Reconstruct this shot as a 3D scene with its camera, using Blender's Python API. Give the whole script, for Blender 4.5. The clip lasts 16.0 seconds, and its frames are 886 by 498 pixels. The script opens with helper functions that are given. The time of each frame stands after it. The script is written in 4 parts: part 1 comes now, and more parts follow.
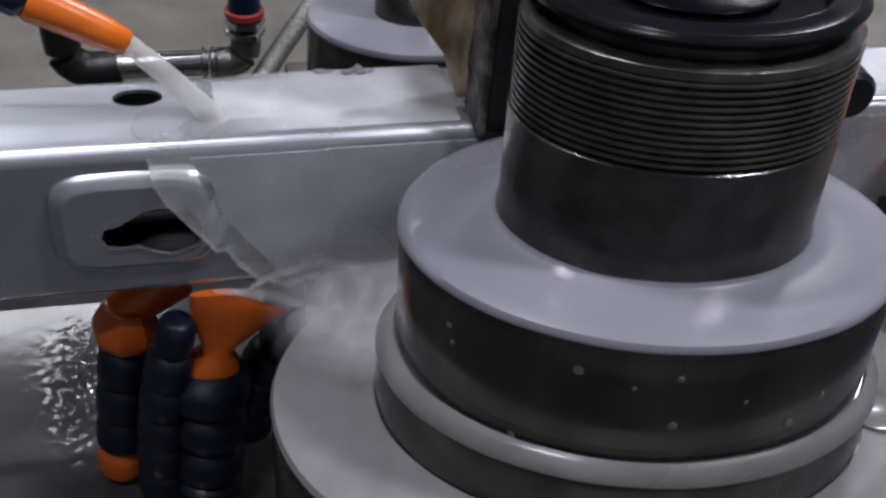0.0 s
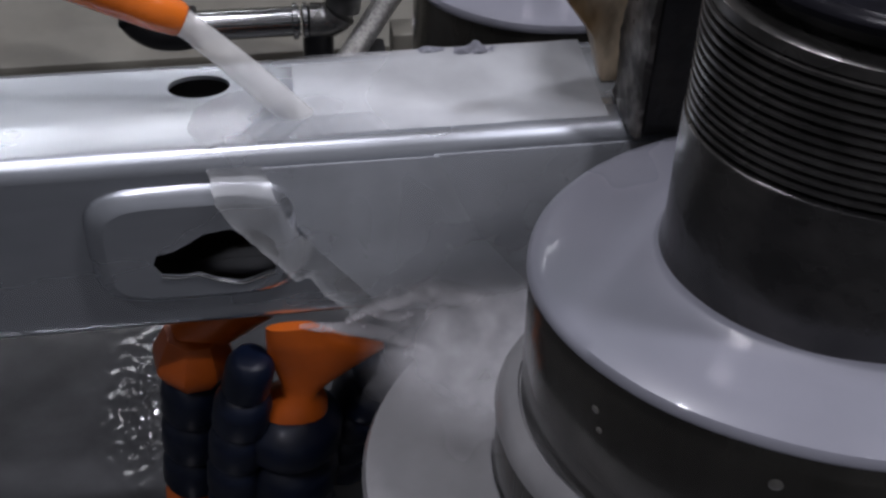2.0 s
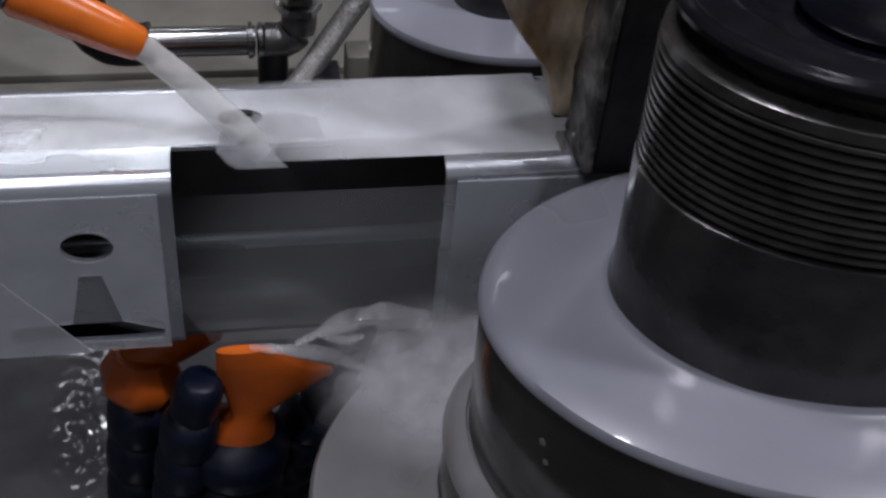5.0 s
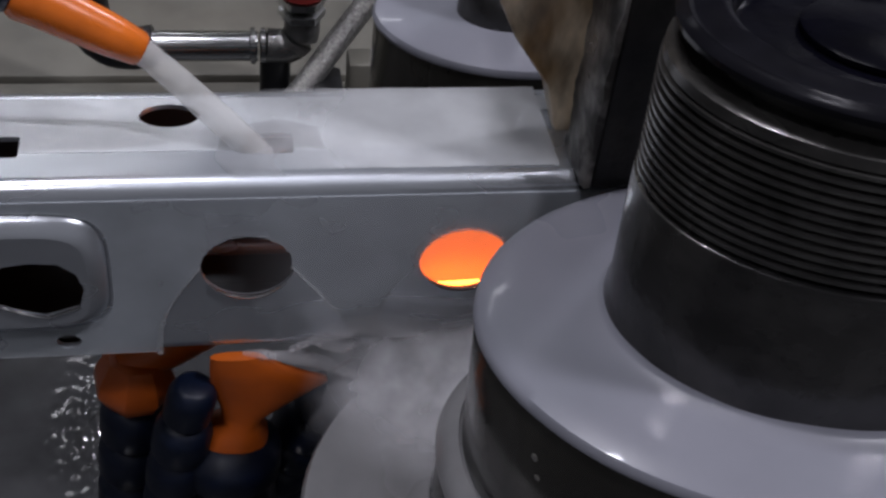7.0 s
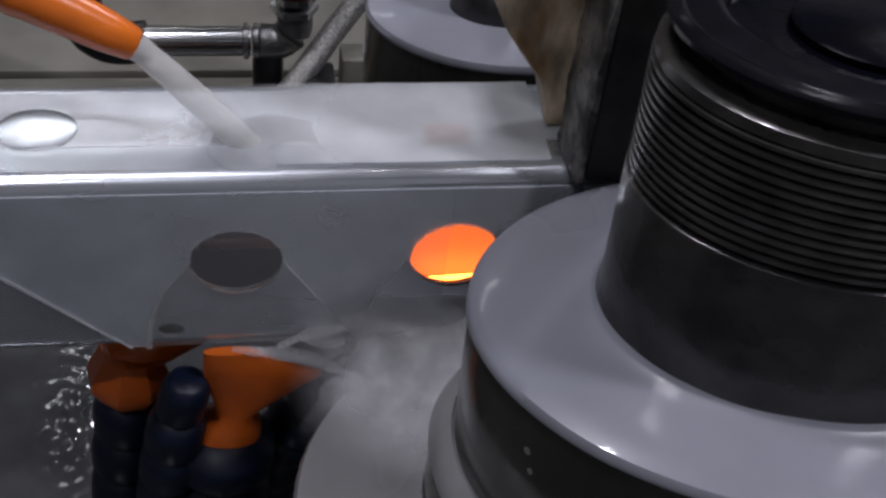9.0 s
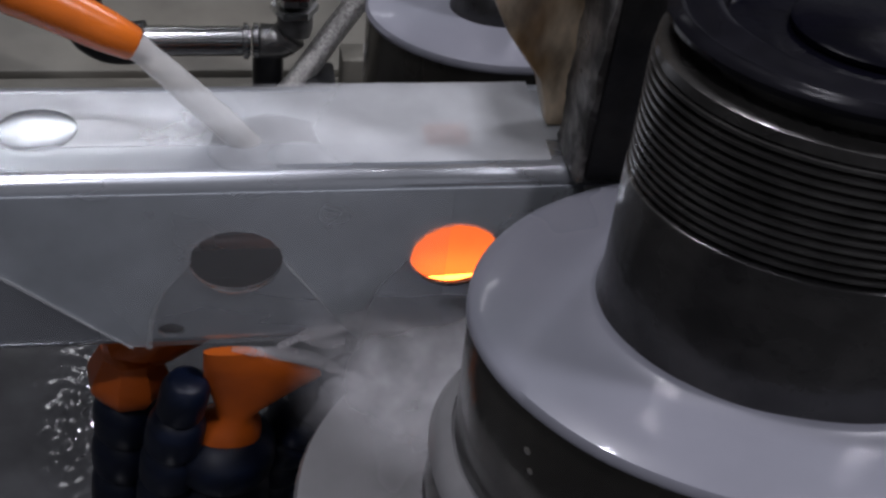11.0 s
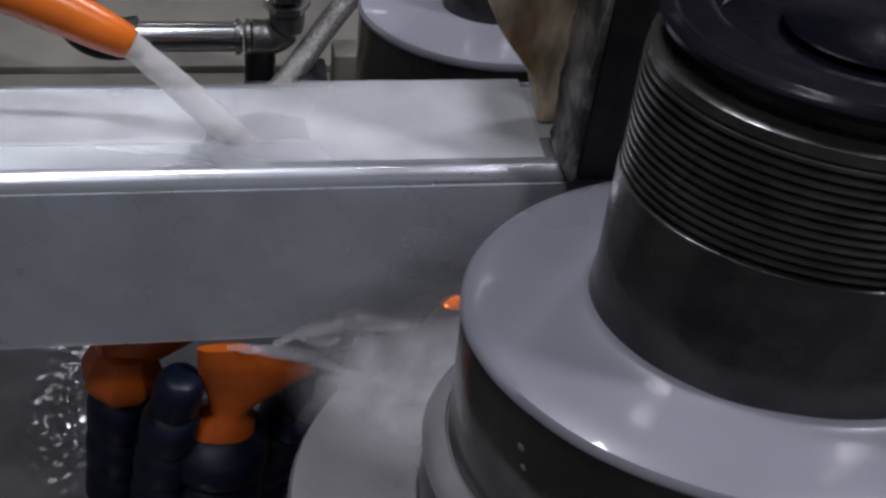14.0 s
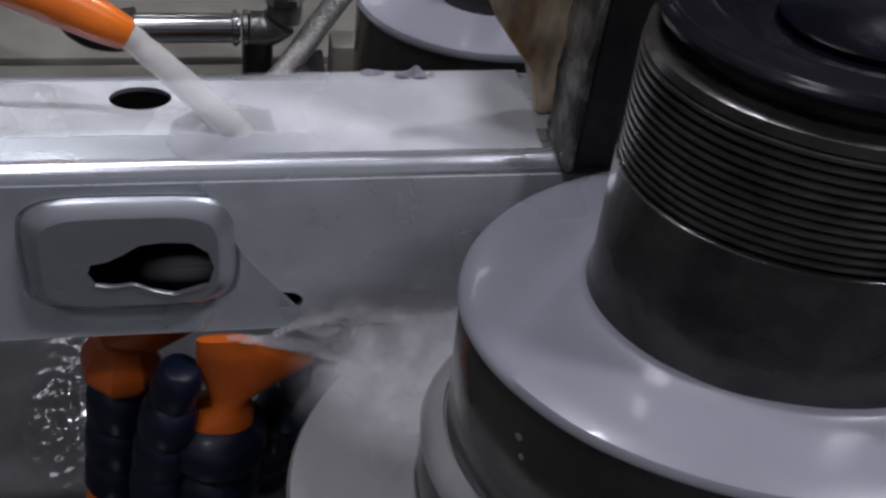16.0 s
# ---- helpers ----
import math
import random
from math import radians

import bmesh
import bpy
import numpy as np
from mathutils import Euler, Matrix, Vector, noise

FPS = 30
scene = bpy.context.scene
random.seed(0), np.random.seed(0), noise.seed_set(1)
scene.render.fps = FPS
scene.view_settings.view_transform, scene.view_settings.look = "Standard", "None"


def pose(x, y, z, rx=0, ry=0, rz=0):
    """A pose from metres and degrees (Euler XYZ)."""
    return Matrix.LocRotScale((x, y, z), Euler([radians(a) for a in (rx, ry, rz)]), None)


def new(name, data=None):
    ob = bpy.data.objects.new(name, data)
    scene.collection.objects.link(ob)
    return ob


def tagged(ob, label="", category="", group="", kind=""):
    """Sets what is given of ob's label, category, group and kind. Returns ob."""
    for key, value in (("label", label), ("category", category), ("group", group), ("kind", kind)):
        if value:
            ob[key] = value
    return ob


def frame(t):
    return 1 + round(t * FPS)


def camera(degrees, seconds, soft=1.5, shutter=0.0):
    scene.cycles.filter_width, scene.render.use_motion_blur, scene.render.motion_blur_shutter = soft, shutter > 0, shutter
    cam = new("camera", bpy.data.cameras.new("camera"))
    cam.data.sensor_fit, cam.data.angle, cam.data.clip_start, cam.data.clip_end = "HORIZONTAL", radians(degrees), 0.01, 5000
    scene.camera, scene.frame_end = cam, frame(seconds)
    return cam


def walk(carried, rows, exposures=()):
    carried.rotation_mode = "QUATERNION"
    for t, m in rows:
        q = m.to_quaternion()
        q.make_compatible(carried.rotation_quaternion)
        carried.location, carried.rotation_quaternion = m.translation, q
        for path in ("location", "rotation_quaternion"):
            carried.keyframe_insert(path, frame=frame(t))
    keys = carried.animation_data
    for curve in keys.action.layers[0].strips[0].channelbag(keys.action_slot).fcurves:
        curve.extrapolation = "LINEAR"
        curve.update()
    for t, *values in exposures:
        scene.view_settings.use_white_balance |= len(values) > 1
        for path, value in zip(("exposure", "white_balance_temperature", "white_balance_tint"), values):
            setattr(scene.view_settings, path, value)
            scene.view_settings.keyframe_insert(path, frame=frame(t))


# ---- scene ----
from mathutils import geometry

# ---------------------------------------------------------------- camera
cam = camera(39.95, 16.0, soft=2.7)
CAMERA_ROWS = [  # seconds, x, y, z, yaw, pitch, roll
    (0.0, -0.0367, -0.5406, 0.4706, -16.43, -38.92, 5.81),
    (0.3, 0.0106, -0.5035, 0.4587, -17.15, -39.42, 4.93),
    (0.5, 0.0259, -0.4669, 0.4381, -14.36, -40.41, 3.02),
    (1.0, 0.0297, -0.4253, 0.4304, -13.09, -42.41, 2.78),
    (1.5, 0.0067, -0.4107, 0.4230, -8.76, -42.54, 2.62),
    (2.0, -0.0129, -0.3990, 0.4131, -9.87, -42.79, 2.23),
    (2.5, -0.0132, -0.3951, 0.4101, -8.39, -43.24, 0.95),
    (3.0, -0.0121, -0.3995, 0.4169, -10.90, -42.97, 4.58),
    (3.5, -0.0115, -0.3997, 0.4146, -10.81, -42.87, 4.29),
    (4.0, -0.0113, -0.3960, 0.4174, -11.44, -42.16, 3.97),
    (4.5, -0.0167, -0.3986, 0.4220, -12.88, -42.14, 5.33),
    (7.0, -0.0154, -0.3966, 0.4242, -13.33, -41.72, 7.24),
    (7.5, -0.0156, -0.3980, 0.4247, -13.80, -41.87, 7.53),
    (11.3, -0.0156, -0.3980, 0.4247, -13.80, -41.87, 7.53),
    (11.5, -0.0165, -0.3980, 0.4264, -13.42, -41.93, 7.42),
    (12.0, -0.0170, -0.3980, 0.4267, -13.93, -41.98, 7.65),
    (12.5, -0.0171, -0.3983, 0.4269, -14.23, -42.01, 7.83),
    (13.0, -0.0172, -0.3988, 0.4275, -14.44, -42.03, 8.02),
    (13.5, -0.0175, -0.3991, 0.4277, -14.62, -42.03, 8.02),
    (14.0, -0.0175, -0.3986, 0.4278, -14.49, -42.14, 7.95),
    (14.5, -0.0175, -0.3992, 0.4278, -14.57, -42.16, 7.89),
    (15.0, -0.0180, -0.3991, 0.4282, -14.71, -42.25, 8.01),
    (15.5, -0.0179, -0.3999, 0.4283, -14.65, -42.47, 7.64),
    (16.0, -0.0179, -0.3998, 0.4286, -14.72, -42.53, 8.02),
]
walk(cam, [(t, pose(x, y, z, 90 + p, 0, w) @ pose(0, 0, 0, 0, 0, r)) for t, x, y, z, w, p, r in CAMERA_ROWS],
     exposures=[(0.0, 0.33), (0.7, 0.24), (1.5, 0.06), (2.5, 0.19), (3.5, 0.23), (4.5, 0.02), (7.0, -0.06), (12.5, -0.02), (13.0, 0.05), (14.0, 0.05), (16.0, 0.10)])

# ---------------------------------------------------------------- world and lamps
world = bpy.data.worlds.new("hall_air")
world.use_nodes = True
world.node_tree.nodes["Background"].inputs[0].default_value = (0.55, 0.6, 0.65, 1)
world.node_tree.nodes["Background"].inputs[1].default_value = 0.03
scene.world = world
LAMPS = [  # x, y, z, length, width, power
    (-0.86, 3.30, 2.55, 1.5, 0.18, 6),
    (-0.40, 0.25, 2.55, 0.40, 0.09, 24),
    # last three: unseen fill lamps, added to brighten web, barrel and roll tops
    (1.35, -0.6, 2.55, 0.40, 0.09, 38),
    (-0.70, -1.1, 2.55, 0.40, 0.09, 12.5),
    (2.2, 2.2, 2.55, 0.5, 0.2, 42),
]


# ---------------------------------------------------------------- helpers of this scene
def part(name, bm, material, parent=None, label="", smooth=True):
    me = bpy.data.meshes.new(name)
    bmesh.ops.recalc_face_normals(bm, faces=bm.faces)
    bm.to_mesh(me)
    bm.free()
    me.materials.append(material)
    if smooth:
        me.polygons.foreach_set("use_smooth", [True] * len(me.polygons))
        me.set_sharp_from_angle(angle=radians(38))
    ob = new(name, me)
    ob.parent = parent
    if label:
        ob["label"] = label
    return ob


def empty(name, m=None, **tags):
    ob = new(name)
    ob.empty_display_size = 0.02
    if m is not None:
        ob.matrix_basis = m
    return tagged(ob, **tags)


def lathe(profile, steps=96, stretch=1.0, wobble=0.0):
    """Turn (radius, z) pairs round z; stretch widens it along x."""
    bm = bmesh.new()
    rings = []
    for r, z in profile:
        ring = []
        for i in range(steps):
            a = 2 * math.pi * i / steps
            q = r * (1 + wobble * noise.noise((math.cos(a) * 3, math.sin(a) * 3, z * 40)))
            ring.append(bm.verts.new((q * stretch * math.cos(a), q * math.sin(a), z)))
        rings.append(ring)
    for a, b in zip(rings, rings[1:]):
        for i in range(steps):
            j = (i + 1) % steps
            bm.faces.new((a[i], a[j], b[j], b[i]))
    for ring in (rings[0], rings[-1]):
        bm.faces.new(ring)
    return bm


def box(x0, x1, y0, y1, z0, z1, bevel=0.002, segments=2):
    bm = bmesh.new()
    bmesh.ops.create_cube(bm, size=1)
    bmesh.ops.scale(bm, vec=(x1 - x0, y1 - y0, z1 - z0), verts=bm.verts)
    bmesh.ops.translate(bm, vec=((x0 + x1) / 2, (y0 + y1) / 2, (z0 + z1) / 2), verts=bm.verts)
    if bevel:
        bmesh.ops.bevel(bm, geom=bm.edges[:], offset=bevel, segments=segments, profile=0.5, affect="EDGES")
    return bm


def tube(points, radii, sides=20, caps=True, squash=1.0):
    """A round body along a line of points, with a radius at each."""
    bm = bmesh.new()
    pts = [Vector(p) for p in points]
    rings = []
    for i, p in enumerate(pts):
        d = (pts[min(i + 1, len(pts) - 1)] - pts[max(i - 1, 0)]).normalized()
        up = Vector((0, 0, 1)) if abs(d.z) < 0.95 else Vector((0, 1, 0))
        s = d.cross(up).normalized()
        u = s.cross(d)
        rings.append([bm.verts.new(p + radii[i] * (s * math.cos(a) + u * squash * math.sin(a)))
                      for a in (2 * math.pi * k / sides for k in range(sides))])
    for a, b in zip(rings, rings[1:]):
        for k in range(sides):
            m = (k + 1) % sides
            bm.faces.new((a[k], a[m], b[m], b[k]))
    if caps:
        bm.faces.new(rings[0])
        bm.faces.new(rings[-1])
    return bm


def spline(points, n):
    """n points along a smooth line through the given ones."""
    p = [Vector(q) for q in points]
    p = [p[0] * 2 - p[1]] + p + [p[-1] * 2 - p[-2]]
    out = []
    for k in range(n):
        s = k / (n - 1) * (len(p) - 3)
        i = min(int(s), len(p) - 4)
        t = s - i
        a, b, c, d = p[i:i + 4]
        out.append(0.5 * (2 * b + (c - a) * t + (2 * a - 5 * b + 4 * c - d) * t * t + (3 * b - a - 3 * c + d) * t ** 3))
    return out


def merge(bm, other):
    me = bpy.data.meshes.new("scratch")
    other.to_mesh(me)
    other.free()
    bm.from_mesh(me)
    bpy.data.meshes.remove(me)
    return bm


# ---------------------------------------------------------------- materials
def material(name, colour, rough=0.5, metal=0.0, vary=0.25, scale=30.0, bump=0.0, bump_scale=200.0, coat=0.0,
             alpha=1.0, stretch=(1, 1, 1), emit=None, strength=0.0, spec=0.5, second=None, second_scale=8.0,
             rough_vary=0.15, transmission=0.0, subsurface=0.0, alpha_low=None, fade=None, coat_rough=0.04):
    m = bpy.data.materials.new(name)
    m.use_nodes = True
    t = m.node_tree
    b = t.nodes["Principled BSDF"]
    geo = t.nodes.new("ShaderNodeTexCoord")
    mp = t.nodes.new("ShaderNodeMapping")
    mp.inputs["Scale"].default_value = stretch
    t.links.new(geo.outputs["Object"], mp.inputs["Vector"])

    def noise_node(sc, detail=6):
        n = t.nodes.new("ShaderNodeTexNoise")
        n.inputs["Scale"].default_value = sc
        n.inputs["Detail"].default_value = detail
        t.links.new(mp.outputs["Vector"], n.inputs["Vector"])
        return n

    fine = noise_node(scale)
    big = noise_node(second_scale, 3)
    ramp = t.nodes.new("ShaderNodeMapRange")
    ramp.inputs["From Min"].default_value, ramp.inputs["From Max"].default_value = 0.3, 0.7
    ramp.inputs["To Min"].default_value, ramp.inputs["To Max"].default_value = 1 - vary, 1 + vary
    t.links.new(fine.outputs["Fac"], ramp.inputs["Value"])
    mix = t.nodes.new("ShaderNodeMix")
    mix.data_type = "RGBA"
    sm = t.nodes.new("ShaderNodeMapRange")
    sm.inputs["From Min"].default_value, sm.inputs["From Max"].default_value = 0.42, 0.6
    t.links.new(big.outputs["Fac"], sm.inputs["Value"])
    t.links.new(sm.outputs["Result"], mix.inputs["Factor"])
    mix.inputs["A"].default_value = (*colour, 1)
    mix.inputs["B"].default_value = (*(second or [c * 0.8 for c in colour]), 1)
    mul = t.nodes.new("ShaderNodeVectorMath")
    mul.operation = "SCALE"
    t.links.new(mix.outputs["Result"], mul.inputs[0])
    t.links.new(ramp.outputs["Result"], mul.inputs["Scale"])
    t.links.new(mul.outputs["Vector"], b.inputs["Base Color"])
    rr = t.nodes.new("ShaderNodeMapRange")
    rr.inputs["From Min"].default_value, rr.inputs["From Max"].default_value = 0.3, 0.7
    rr.inputs["To Min"].default_value = max(0.02, rough - rough_vary)
    rr.inputs["To Max"].default_value = min(1, rough + rough_vary)
    t.links.new(big.outputs["Fac"], rr.inputs["Value"])
    t.links.new(rr.outputs["Result"], b.inputs["Roughness"])
    b.inputs["Metallic"].default_value = metal
    b.inputs["Specular IOR Level"].default_value = spec
    b.inputs["Coat Weight"].default_value = coat
    b.inputs["Coat Roughness"].default_value = coat_rough
    b.inputs["Alpha"].default_value = alpha
    if alpha_low is not None:
        am = t.nodes.new("ShaderNodeMapRange")
        am.inputs["From Min"].default_value, am.inputs["From Max"].default_value = 0.32, 0.66
        am.inputs["To Min"].default_value, am.inputs["To Max"].default_value = alpha_low, alpha
        t.links.new(big.outputs["Fac"], am.inputs["Value"])
        t.links.new(am.outputs["Result"], b.inputs["Alpha"])
        if fade:  # the liquid thins out towards the rim of its pool: centre and reach
            centre, reach = fade
            fm = t.nodes.new("ShaderNodeMapping")
            fm.inputs["Location"].default_value = [-c / r for c, r in zip(centre, reach)]
            fm.inputs["Scale"].default_value = [1 / r for r in reach]
            t.links.new(geo.outputs["Object"], fm.inputs["Vector"])
            gr = t.nodes.new("ShaderNodeTexGradient")
            gr.gradient_type = "SPHERICAL"
            t.links.new(fm.outputs["Vector"], gr.inputs["Vector"])
            sharp = t.nodes.new("ShaderNodeMapRange")
            sharp.inputs["From Max"].default_value = 0.55
            sharp.interpolation_type = "SMOOTHSTEP"
            t.links.new(gr.outputs["Fac"], sharp.inputs["Value"])
            fx = t.nodes.new("ShaderNodeMath")
            fx.operation = "MULTIPLY"
            t.links.new(am.outputs["Result"], fx.inputs[0])
            t.links.new(sharp.outputs["Result"], fx.inputs[1])
            t.links.new(fx.outputs["Value"], b.inputs["Alpha"])
    b.inputs["Transmission Weight"].default_value = transmission
    if subsurface:
        b.inputs["Subsurface Weight"].default_value = subsurface
        b.inputs["Subsurface Radius"].default_value = (0.01, 0.008, 0.006)
    if bump:
        bn = noise_node(bump_scale, 3)
        bu = t.nodes.new("ShaderNodeBump")
        bu.inputs["Strength"].default_value = bump
        bu.inputs["Distance"].default_value = 0.002
        t.links.new(bn.outputs["Fac"], bu.inputs["Height"])
        t.links.new(bu.outputs["Normal"], b.inputs["Normal"])
        t.links.new(bu.outputs["Normal"], b.inputs["Coat Normal"])
    if emit:
        b.inputs["Emission Color"].default_value = (*emit, 1)
        b.inputs["Emission Strength"].default_value = strength
    return m


GALV = material("galvanised_steel_wet", (0.56, 0.59, 0.63), 0.30, 0.78, 0.10, 9, 0.10, 30, 0.3, stretch=(0.3, 1, 1), second=(0.46, 0.49, 0.53), second_scale=22, coat_rough=0.06)
ROLL_DARK = material("blackened_roll_steel", (0.038, 0.037, 0.037), 0.25, 0.45, 0.4, 60, 0.10, 260, 0.4, second=(0.056, 0.054, 0.050), rough_vary=0.08)
RIDGE = material("polished_ridge_steel", (0.112, 0.109, 0.105), 0.25, 0.55, 0.4, 60, 0.10, 260, 0.3, second=(0.06, 0.058, 0.054), rough_vary=0.08)
ROLL_SIDE = material("oiled_roll_steel", (0.066, 0.063, 0.055), 0.28, 0.6, 0.35, 40, 0.06, 220, 0.3, stretch=(1, 1, 0.15), second=(0.030, 0.029, 0.026), second_scale=14)
MILK = material("milky_coolant_film", (0.230, 0.234, 0.270), 0.32, 0.0, 0.09, 14, 0.14, 26, 0.22, second=(0.210, 0.219, 0.252), second_scale=9, rough_vary=0.05, spec=0.25, coat_rough=0.035)
JET = material("milky_coolant_jet", (0.95, 0.95, 0.93), 0.12, 0.0, 0.05, 60, 0.3, 60, 0.2, alpha=0.38, rough_vary=0.06)
VEIL = material("thin_coolant_veil", (0.62, 0.64, 0.67), 0.16, 0.0, 0.25, 60, 0.2, 60, 0.15, alpha=0.16, rough_vary=0.06)
FILM = material("wet_web_film", (0.62, 0.66, 0.70), 0.22, 0.0, 0.12, 30, 0.10, 40, 0.2, alpha=0.45, alpha_low=0.31, second=(0.56, 0.60, 0.64), second_scale=14, rough_vary=0.06)
SHEETM = material("cloudy_top_sheet", (0.84, 0.86, 0.88), 0.2, 0.0, 0.10, 40, 0.12, 50, 0.15, alpha=0.44, alpha_low=0.34, second=(0.78, 0.80, 0.82), second_scale=14, rough_vary=0.08, fade=((0.100, 0.034, 0.100), (0.122, 0.085, 0.10)))
SKIN = material("cloudy_top_skin", (0.80, 0.83, 0.85), 0.22, 0.0, 0.12, 40, 0.10, 50, 0.1, alpha=0.46, alpha_low=0.28, second=(0.74, 0.77, 0.79), second_scale=18, rough_vary=0.06)
THIN = material("thin_flange_film", (0.235, 0.235, 0.24), 0.25, 0.0, 0.15, 30, 0.15, 25, 0.3, second=(0.18, 0.18, 0.182), rough_vary=0.06)
WASH = material("milky_web_wash", (0.76, 0.79, 0.83), 0.2, 0.0, 0.12, 30, 0.12, 40, 0.2, alpha=0.38, alpha_low=0.28, second=(0.70, 0.73, 0.77), second_scale=12, rough_vary=0.06)
# milky spray veil; its pale fade also paints the web's brighter side
MIST = material("web_brightening_veil", (0.76, 0.79, 0.82), 0.25, 0.0, 0.1, 30, 0.1, 40, 0.1, alpha=0.24, alpha_low=0.15, second_scale=14, rough_vary=0.05, fade=((0.085, 0.0, 0.034), (0.105, 0.05, 0.105)))
# dark base colour carries the shade inside the profile
INNER = material("shaded_inner_steel", (0.075, 0.074, 0.075), 0.45, 0.3, 0.25, 30, 0.1, 60, 0.1)
RIBBON = material("coolant_ribbon", (0.80, 0.82, 0.83), 0.14, 0.0, 0.15, 70, 0.3, 80, 0.1, alpha=0.32, alpha_low=0.12, second_scale=40, rough_vary=0.05)
DROP = material("clear_drop", (0.16, 0.155, 0.14), 0.08, 0.1, 0.2, 80, 0.0, 100, 0.5, rough_vary=0.03)
CURL = material("curling_coolant", (0.84, 0.82, 0.83), 0.16, 0.0, 0.15, 90, 0.4, 120, 0.2, alpha=0.34, alpha_low=0.05, second=(0.74, 0.72, 0.74), second_scale=70, rough_vary=0.06)
RIPPLE = material("rippling_water", (0.080, 0.082, 0.086), 0.12, 0.15, 0.3, 20, 0.0, 150, 0.35, rough_vary=0.04, coat_rough=0.08)
FOAM = material("foaming_coolant", (0.76, 0.76, 0.79), 0.4, 0.0, 0.12, 90, 0.2, 60, 0.1, alpha=0.54, alpha_low=0.14, second=(0.68, 0.68, 0.71), second_scale=30, spec=0.3, fade=((0.088, -0.030, -0.006), (0.080, 0.054, 0.050)))
ORANGE = material("orange_nozzle_plastic", (0.75, 0.17, 0.015), 0.32, 0, 0.12, 50, 0.05, 200, 0.2, second=(0.62, 0.12, 0.01))
NAVY = material("navy_hose_plastic", (0.005, 0.011, 0.036), 0.34, 0, 0.3, 50, 0.06, 150, 0.08, second=(0.0035, 0.007, 0.020), spec=0.35)
CHROME = material("nickel_pipe", (0.62, 0.63, 0.63), 0.22, 1.0, 0.12, 40, 0.05, 150)
NICKEL = material("worn_nickel", (0.26, 0.26, 0.255), 0.3, 0.9, 0.35, 60, 0.1, 150)
BRAID = material("braided_steel_hose", (0.42, 0.42, 0.40), 0.4, 0.8, 0.45, 500, 0.8, 600)
COLLAR = material("black_oxide_collar", (0.006, 0.006, 0.0085), 0.2, 0.1, 0.3, 60, 0.05, 200, 0.0, second=(0.010, 0.010, 0.013), spec=0.13, rough_vary=0.06)
# near-black base with low specular for recess and shaft nut
PIT = material("black_recess_steel", (0.0026, 0.0026, 0.0052), 0.25, 0.0, 0.3, 60, 0.25, 90, 0.0, spec=0.06)
BLACK = material("black_fitting", (0.010, 0.0105, 0.012), 0.35, 0.1, 0.3, 60)
BRONZE = material("worn_bronze", (0.20, 0.125, 0.055), 0.35, 0.1, 0.55, 90, 0.8, 70, 0.35, second=(0.58, 0.47, 0.33), second_scale=32, stretch=(1, 1, 0.45))
PLATE = material("scuffed_guide_steel", (0.010, 0.010, 0.011), 0.6, 0.1, 0.5, 70, 0.3, 200, second=(0.02, 0.019, 0.018), second_scale=30, spec=0.3)
# scuffs, plus a paler base for the plate's lit left side
WORN = material("worn_lit_plate_edge", (0.17, 0.16, 0.15), 0.4, 0.4, 0.5, 60, 0.5, 120, second=(0.022, 0.020, 0.018), second_scale=55)
CREAM = material("cream_machine_paint", (0.150, 0.145, 0.122), 0.55, 0, 0.2, 20, 0.05, 90, second=(0.135, 0.128, 0.105))
TRAY = material("wet_tray_steel", (0.05, 0.051, 0.053), 0.5, 0.2, 0.35, 25, 0.2, 30, 0.0, second=(0.03, 0.031, 0.033), second_scale=9, rough_vary=0.08)
DARK = material("dark_machine_steel", (0.05, 0.052, 0.055), 0.45, 0.3, 0.3, 25, 0.1, 120)
CONCRETE = material("hall_floor_concrete", (0.20, 0.20, 0.195), 0.7, 0, 0.2, 6, 0.1, 60)
WALLP = material("hall_wall_paint", (0.30, 0.305, 0.31), 0.8, 0, 0.1, 3)
GLOW = material("hot_glowing_steel", (0.3, 0.08, 0.02), 0.6, 0.2, 0.2, 40, emit=(1.0, 0.20, 0.025), strength=16.0)
EMBER = material("orange_hot_steel", (0.3, 0.08, 0.02), 0.6, 0.2, 0.2, 40, emit=(1.0, 0.19, 0.045), strength=0.85)
DULL = material("dim_red_glow", (0.2, 0.06, 0.03), 0.6, 0.2, 0.35, 60, emit=(1.0, 0.16, 0.035), strength=0.10)
LAMPM = material("lamp_diffuser", (0.8, 0.8, 0.8), 0.5, 0, 0, emit=(0.93, 0.97, 1.0), strength=6.0)
RED = material("dull_red_band", (0.30, 0.035, 0.03), 0.35, 0, 0.25, 60, 0.05, 150, 0.2)
BLUE = material("blue_air_hose", (0.03, 0.14, 0.42), 0.35, 0, 0.15, 40)


